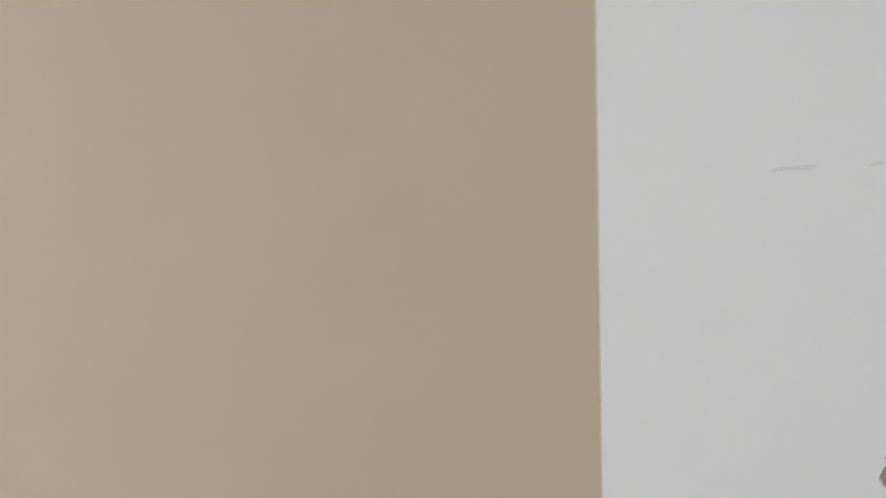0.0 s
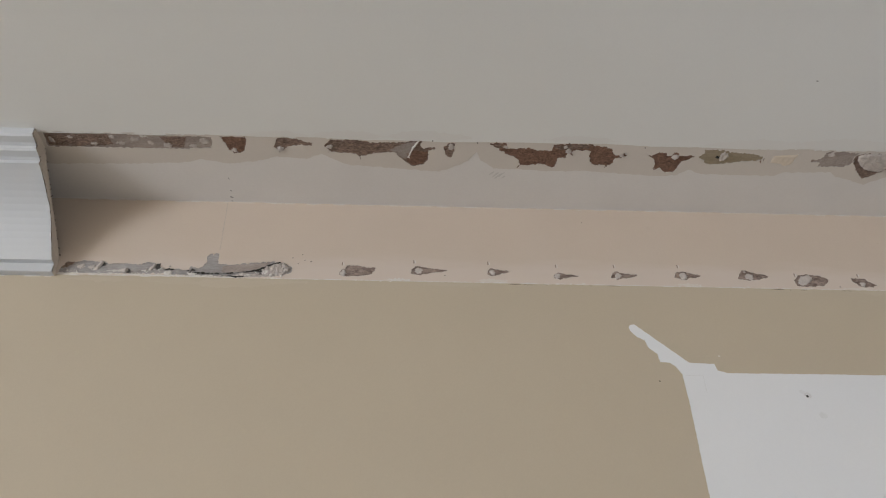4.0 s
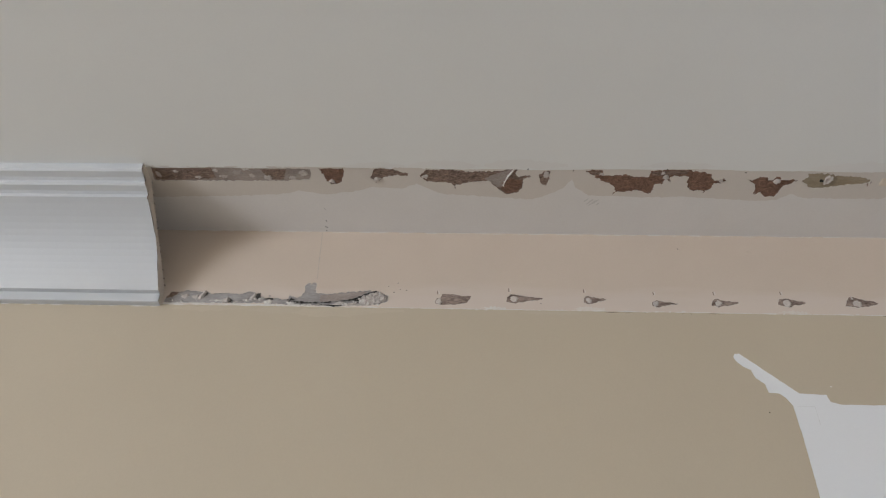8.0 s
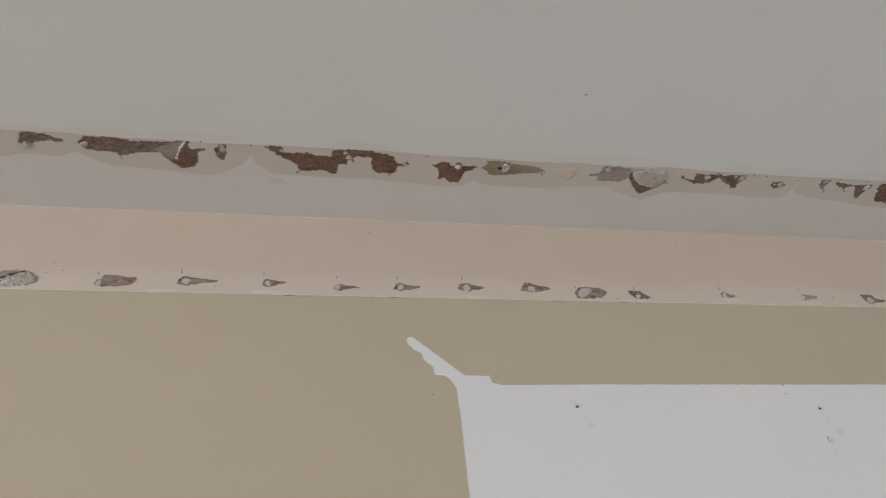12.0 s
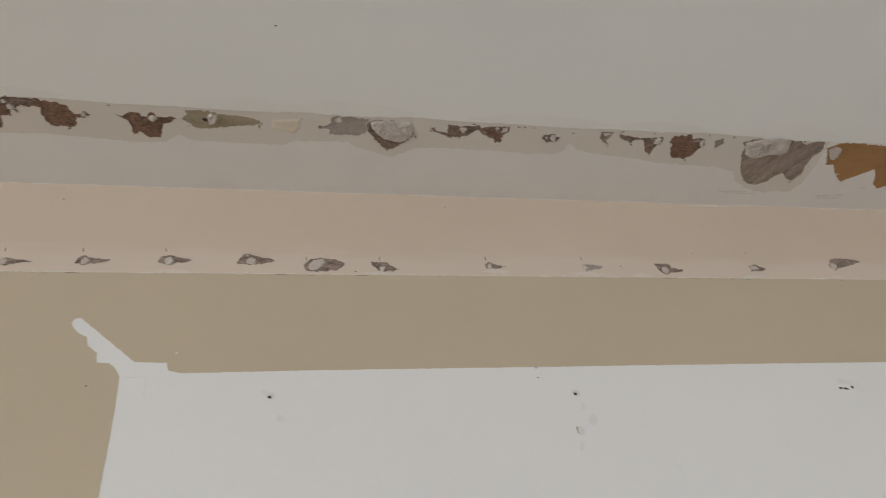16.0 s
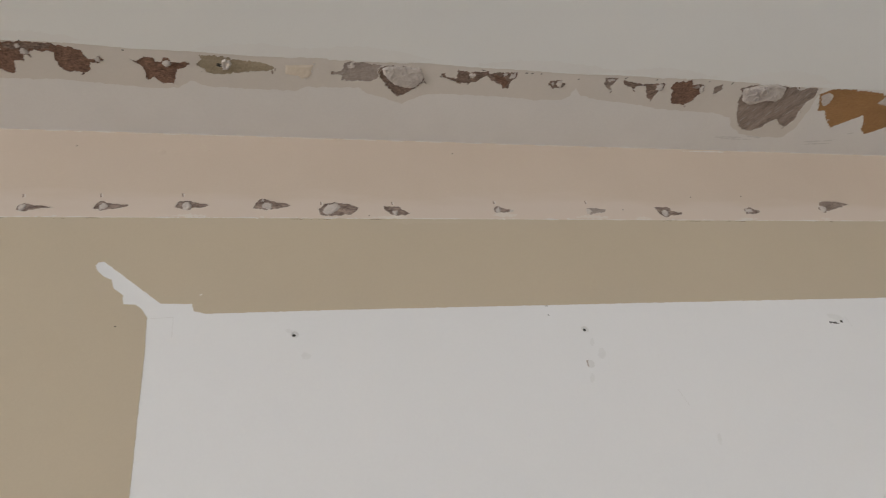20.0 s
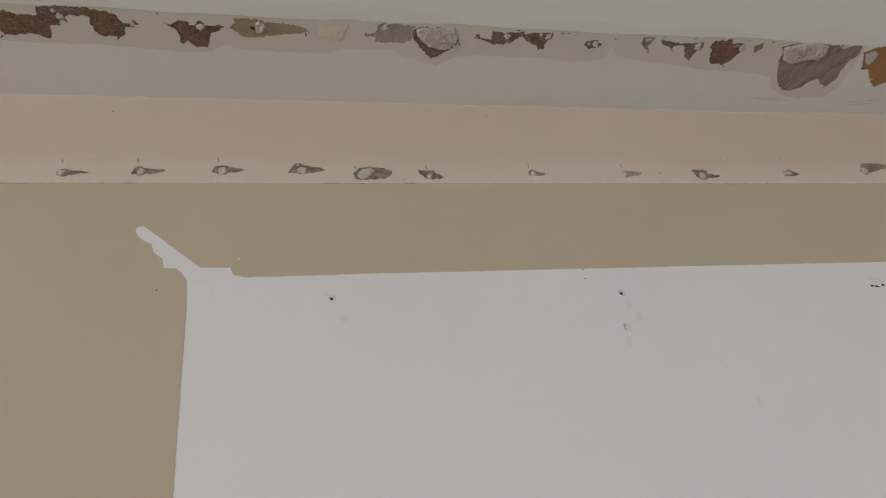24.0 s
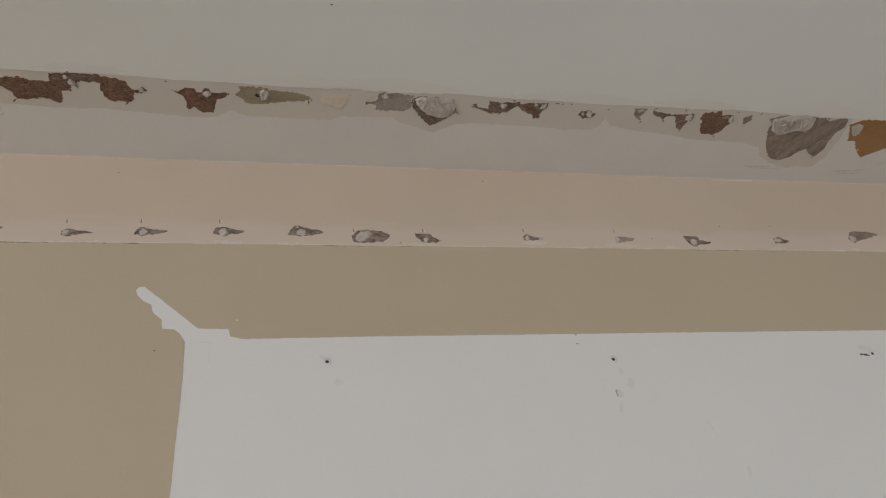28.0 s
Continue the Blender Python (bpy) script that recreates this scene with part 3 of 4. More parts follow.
ceiling_patch("torn_patch", "large orange-brown kraft paper patch with jagged lower edge", [(1303, 136), (1314, 144), (1324, 149), (1357, 150), (1389, 149), (1422, 145), (1431, 141), (1441, 151), (1470, 152), (1570, 152), (1580, 131), (1557, 127), (1550, 108), (1543, 81), (1511, 80), (1488, 71), (1475, 62), (1458, 51), (1441, 61), (1436, 76), (1420, 96), (1375, 63), (1354, 82), (1337, 102), (1325, 101), (1316, 117)], CEIL, ORANGE, 20,
    [([(1309, 134), (1322, 141), (1333, 135), (1336, 118), (1329, 111), (1318, 121)], 2.5, GYPSUM, "gypsum_lump"), ([(1429, 123), (1434, 138), (1457, 142), (1478, 147), (1485, 134), (1478, 123), (1452, 118)], 2.5, GYPSUM, "gypsum_lump"), G(1516, 135, 8, 6, 2.5)], grid=0.0025, fibre=0.0003)
ceiling_patch("torn_patch", "grey scraped patch at the end of the orange paper", [(1584, 150), (1624, 152), (1671, 151), (1677, 141), (1630, 130), (1590, 128)], CEIL, MAUVE, 21, [G(1612, 140, 10, 6, 2), G(1655, 143, 12, 6, 2)], grid=0.0025)

# bare edge of the ceiling, the stain round the patches and the paint that stops at the old moulding line
sheet("bare_edge", wavy([(WEST * 1000, 0), (EAST * 1000, 0), (EAST * 1000, 170), (WEST * 1000, 170)], 0.0, 0.05), holes, -SKIN, 0.0, CEIL, BARE_WHITE, ceiling, "bare whitish strip where the moulding was")
stain = wavy([(-730, 158), (1140, 158), (1180, 162), (1299, 162), (1306, 104), (1306, 59), (1293, 37), (1244, 36), (1209, 42), (1182, 56), (1167, 77), (1131, 86), (1075, 88), (1024, 90), (985, 97), (939, 100), (887, 108), (873, 124), (868, 108), (857, 99), (809, 96), (767, 100), (666, 100), (640, 96), (620, 85), (610, 77), (578, 88), (557, 93), (542, 104), (468, 101), (453, 93), (335, 93), (314, 102), (294, 89), (266, 86), (155, 94), (80, 92), (0, 96), (-22, 113), (-30, 132), (-42, 112), (-62, 98), (-89, 85), (-157, 90), (-238, 97), (-275, 119), (-300, 108), (-345, 110), (-371, 102), (-427, 93), (-469, 101), (-499, 93), (-592, 87), (-730, 83)], 0.0012, 0.004, 3, 90)
sheet("adhesive_stain", stain, holes[:17], 0.0, 0.0002, CEIL, CREAM_STAIN, ceiling, "cream stain left by old adhesive")
edge_top = [(x, 153 + 1.5 * math.sin(x * 0.013) + 1.0 * math.sin(x * 0.041 + 1)) for x in range(int(EAST * 1000), int(WEST * 1000) - 1, -40)]
sheet("ceiling_paint", wavy([(WEST * 1000, (NORTH - SOUTH) * 1000), (EAST * 1000, (NORTH - SOUTH) * 1000)] + edge_top, 0.0006, 0.01, 5, 120), [], 0.0002, 0.0009, CEIL, CEILING_PAINT, ceiling)


# ---- loose marks on the bare ceiling edge ----
def spot(name, label, category, points, plane, mat, tall=0.4, seed=0, group="", amp=0.0006, base=0.0, rough=300.0):
    """A thin raised smear, scuff or drop of filler."""
    ring, at = ragged(points, amp, seed=seed, rough=rough), centre(points, plane)

    def swell(u, v, edge):
        q = Vector((u * 200, v * 200, seed))
        return base + tall / 1000 * min(1, edge / 0.003) ** 0.5 * (0.7 + 0.5 * noise.noise(q)) + 0.00004

    ob = part(name, relief(ring, 0.0018, swell, plane, seed), mat, at=at, smooth=True)
    return tagged(ob, label, category, group)


spot("filler_smear", "pale yellow filler smear on the ceiling edge", "filler", [(439, 138), (460, 140), (473, 141), (477, 146), (474, 130), (473, 120), (462, 115), (455, 120), (438, 122)], CEIL, YELLOW, 1.3, 31, base=0.0003)
for k, (u, v, ru, rv) in enumerate(((477, 142, 2.4, 1.6), (475, 128, 1.6, 3.0), (466, 116.5, 3.4, 1.6), (456, 119, 2.0, 1.4), (482, 134, 1.4, 1.8))):
    spot("filler_chip", "small white chip of dried filler on the ceiling edge", "filler", blob(u, v, ru, rv, 0.5 * k, 9), CEIL, CAULK, 1.6, 320 + k, "filler chips", 0.0004, 0.0004)
for k, (u, v, ru) in enumerate(((-3, 84, 5), (3, 80, 8), (8, 78, 9), (13, 81, 8), (17, 76, 4))):
    spot("glue_scuff", "faint grey scuff on the bare strip", "scuff", blob(u, v, ru, 1.6, 0.85, 12), CEIL, SMEAR, 0.12, 325 + k, "grey scuffs", 0.0006, 0.0, 120.0)
for k, (u, v, ru, rv, turn) in enumerate(((1188, 33, 26, 1.6, 0.03), (1206, 29, 30, 1.2, 0.0), (1236, 36, 16, 1.4, -0.1), (1362, 30, 18, 1.8, 0.10), (1378, 25, 22, 1.5, 0.06), (1396, 34, 14, 1.3, 0.16), (1352, 22, 12, 1.3, 0.0), (1426, 53, 6, 1.1, 0.3))):
    spot("glue_scuff", "faint grey scuff on the bare strip", "scuff", blob(u, v, ru, rv, turn, 12), CEIL, SMEAR, 0.1, 330 + k, "grey scuffs", 0.0009, 0.00022, 120.0)
for k, (u, v) in enumerate(((787, 147), (796, 147), (872, 141), (948, 148), (1000, 148), (1090, 150), (1132, 149), (-100, 153), (-30, 150), (112, 156), (-432, 58), (-434, 28), (-436, 12), (-437, 3), (232, 148), (720, 148), (810, 147), (444, 286))):
    spot("debris_speck", "tiny dark speck of debris on the ceiling edge", "speck", blob(u, v, 1.7 if k % 3 or v > 200 else 3.0, 0.9, 0.2 * k, 7), CEIL, CRACK, 0.4, 40 + k, "specks of debris", 0.0002, 0.0009 if v > 152 else 0.0002)
# lifted strands on the large taupe patch
rng = random.Random(33)
for k in range(60):
    u, v = rng.uniform(1166, 1288), rng.uniform(52, 140)
    long, lean = rng.uniform(5, 13), rng.uniform(0.3, 0.65)
    if not within(np.array([(u - 2, v - 1), (u + long * lean + 2, v + long + 1)]) / 1000, holes[16]).all() or (u < 1236 and v + long > 108):
        continue
    wide = rng.uniform(0.8, 1.5)
    spot("paper_strand", "thin lifted fibre strand on the taupe paper", "paper strand", [(u, v), (u + wide, v - 0.4), (u + long * lean * 0.6 + wide, v + long * 0.5), (u + long * lean + 0.8, v + long), (u + long * lean, v + long), (u + long * lean * 0.5, v + long * 0.5)], CEIL, (PALE_MAUVE, MAUVE)[k % 2], 1.0, 300 + k, "paper strands", 0.0003, -0.0002)

# ---- nail scars along the wall's bare strip ----
wall_holes = []
SCAR = "grey teardrop nail scar with a white gypsum head"


def scar(points, seed, head, label=SCAR, mat=None, more=()):
    lumps = [G(*head)] + list(more) if head else list(more)
    wall_holes.append(torn_patch("nail_scar", label, points, WALL, mat or DAB, seed, lumps, 0.0016, 0.0010, "nail scars", 0.0003, "nail scar"))


scar([(-244, 147), (-241, 138), (-234, 137), (-233, 130), (-211, 130), (-204, 133), (-186, 133), (-188, 140), (-195, 148), (-214, 151), (-235, 152)], 61, (-237, 145, 5, 6, 2.2), "broad grey nail scar torn square on the wall strip")
scar([(-129, 134), (-123, 129), (-110, 130), (-99, 133), (-71, 135), (-73, 138), (-99, 142), (-115, 146), (-129, 143)], 62, (-118, 137, 7, 6, 1.8))
scar([(-8, 134), (-2, 130), (8, 132), (32, 135), (18, 140), (4, 145), (-8, 143)], 63, (0, 138, 5, 6, 1.8))
scar([(98, 141), (105, 135), (112, 136), (118, 139), (141, 142), (127, 145), (112, 148), (103, 150), (98, 147)], 64, (104, 142, 5, 6, 2))
scar([(192, 134), (201, 131), (207, 134), (235, 138), (226, 142), (208, 145), (199, 148), (190, 144)], 65, (201, 140, 6, 6, 1.4))
scar([(291, 141), (295, 132), (306, 128), (315, 131), (335, 136), (330, 140), (315, 142), (308, 146), (299, 143)], 66, (306, 138, 6, 7, 2))
scar([(394, 142), (400, 130), (404, 125), (408, 123), (418, 127), (435, 130), (447, 136), (436, 140), (422, 143), (413, 145), (401, 143)], 67, (413, 136, 7, 7, 1.6), "crested grey nail scar with crumbled gypsum", more=[G(407, 126, 2, 3, 2)])
scar([(484, 142), (494, 132), (507, 129), (530, 132), (542, 138), (540, 144), (530, 152), (505, 154), (494, 154), (487, 152)], 68, None, "large oval grey nail scar half filled with gypsum", more=[([(489, 145), (496, 134), (510, 130), (516, 136), (513, 143), (503, 150), (494, 152)], 3.0, GYPSUM, "gypsum_lump")])
scar([(579, 135), (592, 135), (602, 136), (606, 142), (618, 148), (609, 152), (594, 153), (587, 150), (581, 143)], 69, (594, 147, 4, 5, 2.5))
scar([(746, 137), (753, 133), (761, 137), (779, 140), (773, 144), (759, 148), (750, 148), (746, 144)], 70, (753, 141, 5, 6, 2), more=[G(774, 142, 4, 2.5, 1.5)])
scar([(898, 136), (905, 134), (922, 136), (930, 138), (926, 144), (911, 146), (902, 149), (896, 147)], 71, (901, 142, 4, 6, 2), mat=MAUVE)
scar([(1016, 132), (1029, 131), (1045, 132), (1044, 139), (1063, 143), (1057, 148), (1038, 150), (1031, 154), (1023, 148), (1019, 141)], 72, (1032, 144, 6, 8, 2.2))
scar([(1178, 135), (1192, 130), (1211, 139), (1199, 144), (1180, 145)], 73, (1188, 138, 7, 5, 1.8))
scar([(1337, 116), (1370, 115), (1393, 122), (1368, 130), (1341, 138), (1334, 142), (1326, 132)], 74, (1335, 132, 6, 8, 2), mat=TAUPE)
scar([(1487, 136), (1509, 135), (1526, 146), (1509, 154), (1489, 154)], 75, (1492, 144, 4, 7, 2), mat=TAUPE)
scar([(1616, 140), (1637, 139), (1651, 146), (1628, 153)], 76, (1627, 147, 8, 4, 1.5))
for k, (u, v) in enumerate(((-240, 127), (-126, 120), (-7, 120), (102, 123), (196, 121), (300, 119), (488, 131), (591, 130), (748, 126), (899, 124))):
    spot("knife_tick", "short dark knife tick above a nail scar", "tick mark", [(u - 0.7, v - 3.4), (u + 0.7, v - 3.4), (u + 1.5, v + 2.6), (u - 0.5, v + 3.4)], WALL, DAB, 0.4, 80 + k, "knife ticks", 0.0002)
    spot("lifted_flake", "tiny pale paint flake lifted beside a knife tick", "paint flake", [(u + 1.6, v - 2.6), (u + 2.8, v - 2.4), (u + 3.4, v + 2.8), (u + 2.2, v + 3)], WALL, CAULK, 0.6, 85 + k, "paint flakes", 0.0002)
for k, (u, v) in enumerate(((-76, 146), (556, 153), (638, 159), (960, 138), (700, 25), (1090, 110), (-305, 110), (-300, 122), (-320, 117), (-310, 128), (-290, 124), (155, 30), (1186, 107))):
    spot("debris_speck", "tiny dark speck on the wall strip", "speck", blob(u, v, 1.3, 0.8, 0.3 * k, 7), WALL, CRACK, 0.3, 95 + k, "specks of debris", 0.0002)
for k, (u, v, r) in enumerate(((268, 37, 6), (331, 34, 3), (1000, 90, 3), (650, 60, 3))):
    spot("paint_pimple", "small round pimple in the old beige paint", "paint pimple", blob(u, v, r, r * 0.8), WALL, PALE_BEIGE, 0.9, 110 + k, "paint pimples", 0.0003)

# ---- the long broken-out joint next to the moulding ----
crack_outline = [(-681, 148), (-675, 133), (-658, 134), (-650, 130), (-625, 132), (-605, 136), (-584, 134), (-560, 137), (-548, 131), (-537, 132), (-527, 143), (-505, 143), (-481, 146), (-478, 138), (-468, 141), (-461, 139), (-455, 130), (-456, 117), (-451, 112), (-447, 115), (-443, 109), (-439, 112), (-438, 122), (-436, 132), (-415, 133), (-383, 129), (-355, 125), (-333, 127), (-318, 136), (-319, 148), (-348, 155), (-407, 157), (-471, 157), (-522, 153), (-594, 155), (-680, 157)]
joint_rng = random.Random(77)
# Flat dark pieces beside chips and in gaps put their black shade into colour.
wall_holes.append(torn_patch("broken_joint", "long grey adhesive scar with a dark crack and crumbled plaster", crack_outline, WALL, GREY_PASTE, 120,
    [([(-440, 155), (-419, 154.5), (-398, 152.5), (-374, 149.5), (-364, 150.5), (-366, 145.5), (-359, 140), (-348, 131), (-333, 128), (-321, 138), (-323, 147), (-348, 155), (-400, 157.5)], 3.2, GYPSUM, "crumbled_plaster"),
     ([(-478, 150.6), (-460, 151.2), (-436, 151.4), (-418, 150.6), (-399, 148.2), (-377, 144.2), (-365, 138), (-352, 131), (-338, 126.5), (-337, 128.2), (-350, 132.8), (-363, 140), (-370, 145), (-362, 147.6), (-376, 146.6), (-398, 149.6), (-419, 151.9), (-436, 152.6), (-460, 152.2)], 6.0, HOLE, "crack"),
     ([(-428, 136), (-385, 131), (-354, 127), (-354, 130), (-366, 137), (-378, 143), (-400, 147), (-428, 149)], 0.7, MAUVE, "mauve_paper"),
     ([(-428, 155), (-405, 156.4), (-390, 155.6), (-391, 157), (-406, 158.8)], 5.0, HOLE, "crack"),
     ([(-676, 133), (-660, 132), (-664, 138), (-672, 145), (-679, 146)], 1.0, DARK_BROWN, "brown_paper"),
     ([(-655, 138), (-646, 136), (-641, 142), (-648, 147), (-656, 145)], 2.4, GYPSUM, "plaster_chip"), ([(-637, 139), (-628, 137), (-626, 143), (-633, 147), (-639, 144)], 2.4, GYPSUM, "plaster_chip"),
     ([(-622, 130), (-615, 131), (-617, 140), (-622, 149), (-629, 150), (-625, 141)], 3.0, GYPSUM, "plaster_chip"), ([(-614, 132), (-612, 138), (-617, 144), (-616, 138)], 4.0, CRACK, "dark_gap"),
     ([(-586, 145), (-577, 143), (-574, 148), (-578, 154), (-586, 153)], 4.0, GYPSUM, "plaster_chip"), ([(-573, 146), (-569, 150), (-571, 155), (-576, 154)], 4.5, CRACK, "dark_gap"),
     ([(-543, 144), (-538, 134), (-532, 133), (-534, 142), (-538, 149)], 4.0, GYPSUM, "plaster_chip"), ([(-531, 135), (-526, 134), (-524, 142), (-528, 148), (-533, 143)], 4.0, CRACK, "dark_gap"), ([(-529, 146), (-522, 140), (-520, 144), (-526, 150)], 4.5, CAULK, "plaster_chip"),
     ([(-520, 149), (-512, 146), (-502, 149), (-508, 156), (-517, 156)], 3.0, CAULK, "plaster_chip"), ([(-519, 147), (-511, 143), (-501, 146), (-511, 146)], 5.0, HOLE, "dark_gap"),
     ([(-482, 147), (-474, 143), (-467, 146), (-474, 148.6)], 5.0, HOLE, "dark_gap"), ([(-483, 150), (-474, 149), (-464, 151), (-470, 156), (-480, 155)], 3.0, CAULK, "plaster_chip"),
     ([(-460, 150), (-455, 149), (-453, 152), (-458, 153)], 4.0, HOLE, "dark_gap"), ([(-600, 150), (-585, 149), (-585, 151), (-612, 152)], 2.5, CAULK, "caulk_ridge"),
     ([(-432, 154), (-420, 153), (-412, 156), (-424, 158)], 3.0, GYPSUM, "plaster_chip"), ([(-412, 153), (-400, 152.5), (-396, 157), (-408, 158)], 3.2, GYPSUM, "plaster_chip"), ([(-397, 152.4), (-385, 150.5), (-380, 154), (-392, 158)], 4.0, CAULK, "plaster_chip"),
     ([(-383, 151), (-369, 149.5), (-364, 155), (-378, 157)], 4.0, GYPSUM, "plaster_chip"), ([(-368, 146), (-358, 141), (-352, 148), (-362, 154)], 4.0, CAULK, "plaster_chip"), ([(-356, 138), (-348, 131), (-342, 138), (-350, 146)], 4.0, GYPSUM, "plaster_chip"),
     ([(-684, 153), (-600, 153.5), (-520, 154), (-440, 156), (-440, 160), (-520, 159), (-600, 159), (-684, 159)], 1.6, CAULK, "caulk_ridge"), ([(-608, 148), (-572, 146.6), (-572, 149.2), (-608, 150.6)], 2.6, CAULK, "caulk_ridge"), ([(-553, 147), (-536, 144), (-520, 141), (-520, 143.4), (-553, 149.4)], 2.6, CAULK, "caulk_ridge")]
    + [(blob(u, min(155, max(v, 147.5 - max(0, u + 376) * 0.56)), joint_rng.uniform(1.6, 4.0), joint_rng.uniform(1.2, 2.4), joint_rng.uniform(0, 3), 9), joint_rng.uniform(3.0, 4.6), (GYPSUM, CAULK, CAULK)[k % 3], "plaster_crumb")
       for k, (u, v) in enumerate((joint_rng.uniform(-374, -326), joint_rng.uniform(135, 154)) for _ in range(22))]
    + [(blob(joint_rng.uniform(-385, -330), joint_rng.uniform(136, 155), joint_rng.uniform(2, 4.5), joint_rng.uniform(0.7, 1.2), joint_rng.uniform(-0.7, 0.3), 9), 6.0, CRACK, "dark_gap") for k in range(9)]
    + [(blob(joint_rng.uniform(-675, -430), joint_rng.uniform(138, 155), joint_rng.uniform(1.5, 3.6), joint_rng.uniform(1.0, 2.0), joint_rng.uniform(0, 3), 9), joint_rng.uniform(2.0, 4.0), (CAULK, PALE_MAUVE, GYPSUM)[k % 3], "plaster_crumb") for k in range(22)]
    + [G(-340, 133, 6, 4, 4), G(-352, 147, 9, 4, 3), G(-328, 142, 5, 5, 4), G(-395, 152, 8, 4, 3), G(-335, 149, 7, 3, 3),
     ([(-632, 153), (-560, 151), (-540, 149), (-540, 151), (-600, 155)], 1.5, CAULK, "caulk_ridge"), ([(-520, 152), (-480, 155), (-440, 153), (-440, 156), (-480, 157)], 1.5, CAULK, "caulk_ridge")], 0.0018, 0.0013, "", 0.0003, "broken joint"))
spot("joint_line", "faint vertical joint line in the wall strip", "joint line", [(-445.6, 2), (-444.4, 2), (-438.2, 104), (-439.4, 104)], WALL, JOINT_TONE, 0.1, 130)

# ---- wall layers ----
mm = 1000
sheet("bare_strip", [(p[0], p[1]) for p in wavy([(WEST * mm, 0), (EAST * mm, 0), (EAST * mm, 166), (WEST * mm, 166)], 0.0, 0.05)], wall_holes, -SKIN, 0.0, WALL, PALE_BEIGE, wall_north, "old paler beige strip where the moulding was")
OPENING = [(OPEN_X0, OPEN_V0), (OPEN_X1, OPEN_V0), (OPEN_X1, OPEN_V1), (OPEN_X0, OPEN_V1)]
nail_spots = ((444, 347, 2.4), (834, 353, 2.6), (1252, 353, 2.6), (1241, 355, 2.2), (1232, 354, 2.2), (450, 919, 2.5), (475, 920.5, 2.5), (453, 1090, 2.3))
nail_rings = [[(p[0] / mm, p[1] / mm) for p in blob(u, v, r, r * 0.9, 0.3, 12)] for u, v, r in nail_spots]
sheet("white_plaster", [(WEST, 0.166), (EAST, 0.166), (EAST, TOP), (WEST, TOP)], [OPENING] + nail_rings, -SKIN, 0.0, WALL, WHITE_WALL, wall_north, "white unpainted wall where a fitting stood")
beige_edge = [(203, 237), (206, 232), (213, 231), (224, 241), (247, 262), (272, 285), (284, 296), (321, 297), (324, 308), (338, 312), (500, 311), (1022, 312), (1297, 313), (2150, 314), (2150, TOP * mm)]
left_edge = [(269, TOP * mm), (268, 1047), (269, 780), (271, 358), (270, 316), (262, 303), (255, 297), (241, 296), (239, 282), (228, 272), (224, 259), (214, 254), (206, 245)]
sheet("beige_paint", wavy([(WEST * mm, 159), (EAST * mm, 159), (EAST * mm, TOP * mm), (2150, TOP * mm)] + beige_edge[-2::-1] + left_edge[::-1] + [(WEST * mm, TOP * mm)], 0.0004, 0.003, 8, 150), [], 0.0, 0.0003, WALL, BEIGE, wall_north, "beige wall paint cut in round the old fitting")


def bead(u0, u1, v, plane, mat, width=0.003, tall=0.0012, seed=0, gaps=0.0):
    """An uneven bead of caulk along u."""
    bm = bmesh.new()
    rows, n = [], max(2, int((u1 - u0) / 0.003))
    for k in range(n + 1):
        u = u0 + (u1 - u0) * k / n
        full = max(0.05, 0.7 + 0.9 * noise.noise(Vector((u * 45, seed, 0))) + 0.4 * noise.noise(Vector((u * 210, seed, 3))) - gaps)
        mid = v + 0.0008 * noise.noise(Vector((u * 30, seed, 8)))
        rows.append([bm.verts.new(plane @ Vector((u, mid + width * full * side, -0.0004 + tall * full * up))) for side, up in ((-0.5, 0), (-0.3, 0.9), (0.2, 1.0), (0.5, 0))])
    for a, b in zip(rows, rows[1:]):
        for i in range(3):
            bm.faces.new((a[i], a[i + 1], b[i + 1], b[i]))
    return bm


caulk = thing("caulk_line", (0.5, NORTH, TOP - 0.159), "broken white caulk line along the old moulding edge", "caulk")
for k, (u0, u1) in enumerate(((-0.69, -0.30), (-0.30, 0.10), (0.10, 0.46), (0.46, 0.86), (0.86, 1.02), (1.02, 1.33), (1.33, 1.72))):
    part("caulk_bead", bead(u0, u1, 0.1585, WALL, CAULK, 0.0034, 0.0012, k, 0.1), CAULK, caulk, at=caulk.location, smooth=True)
for k, (u0, u1) in enumerate(((0.02, 0.09), (0.14, 0.22), (0.42, 0.50), (0.55, 0.60), (0.99, 1.17), (1.29, 1.34), (1.45, 1.55))):
    part("hairline_crack", bead(u0, u1, 0.1606, WALL, CRACK, 0.0009, 0.0010, 20 + k), CRACK, caulk, at=caulk.location)
for k, (u, v, ru, rv) in enumerate(((0, 154, 26, 4), (310, 155, 22, 3), (590, 156, 30, 2.5), (905, 153, 30, 4), (762, 150, 20, 5), (990, 155, 14, 2.5), (1180, 155, 18, 2.5), (1330, 154, 12, 2), (1590, 146, 16, 7), (1690, 147, 36, 9), (-150, 156, 22, 2.5))):
    spot("caulk_smear", "thin pale caulk smear along the lower edge of the strip", "caulk", [(u - ru, v + 1), (u - ru * 0.6, v - rv * 0.7), (u + ru * 0.1, v - rv), (u + ru * 0.5, v - rv * 0.3), (u + ru, v - rv * 0.2), (u + ru * 0.7, v + rv * 0.6), (u - ru * 0.3, v + rv * 0.8)], WALL, CAULK if k > 7 else PALE_STRIP, 0.2, 140 + k, "caulk smears", 0.0014)
rng = random.Random(58)
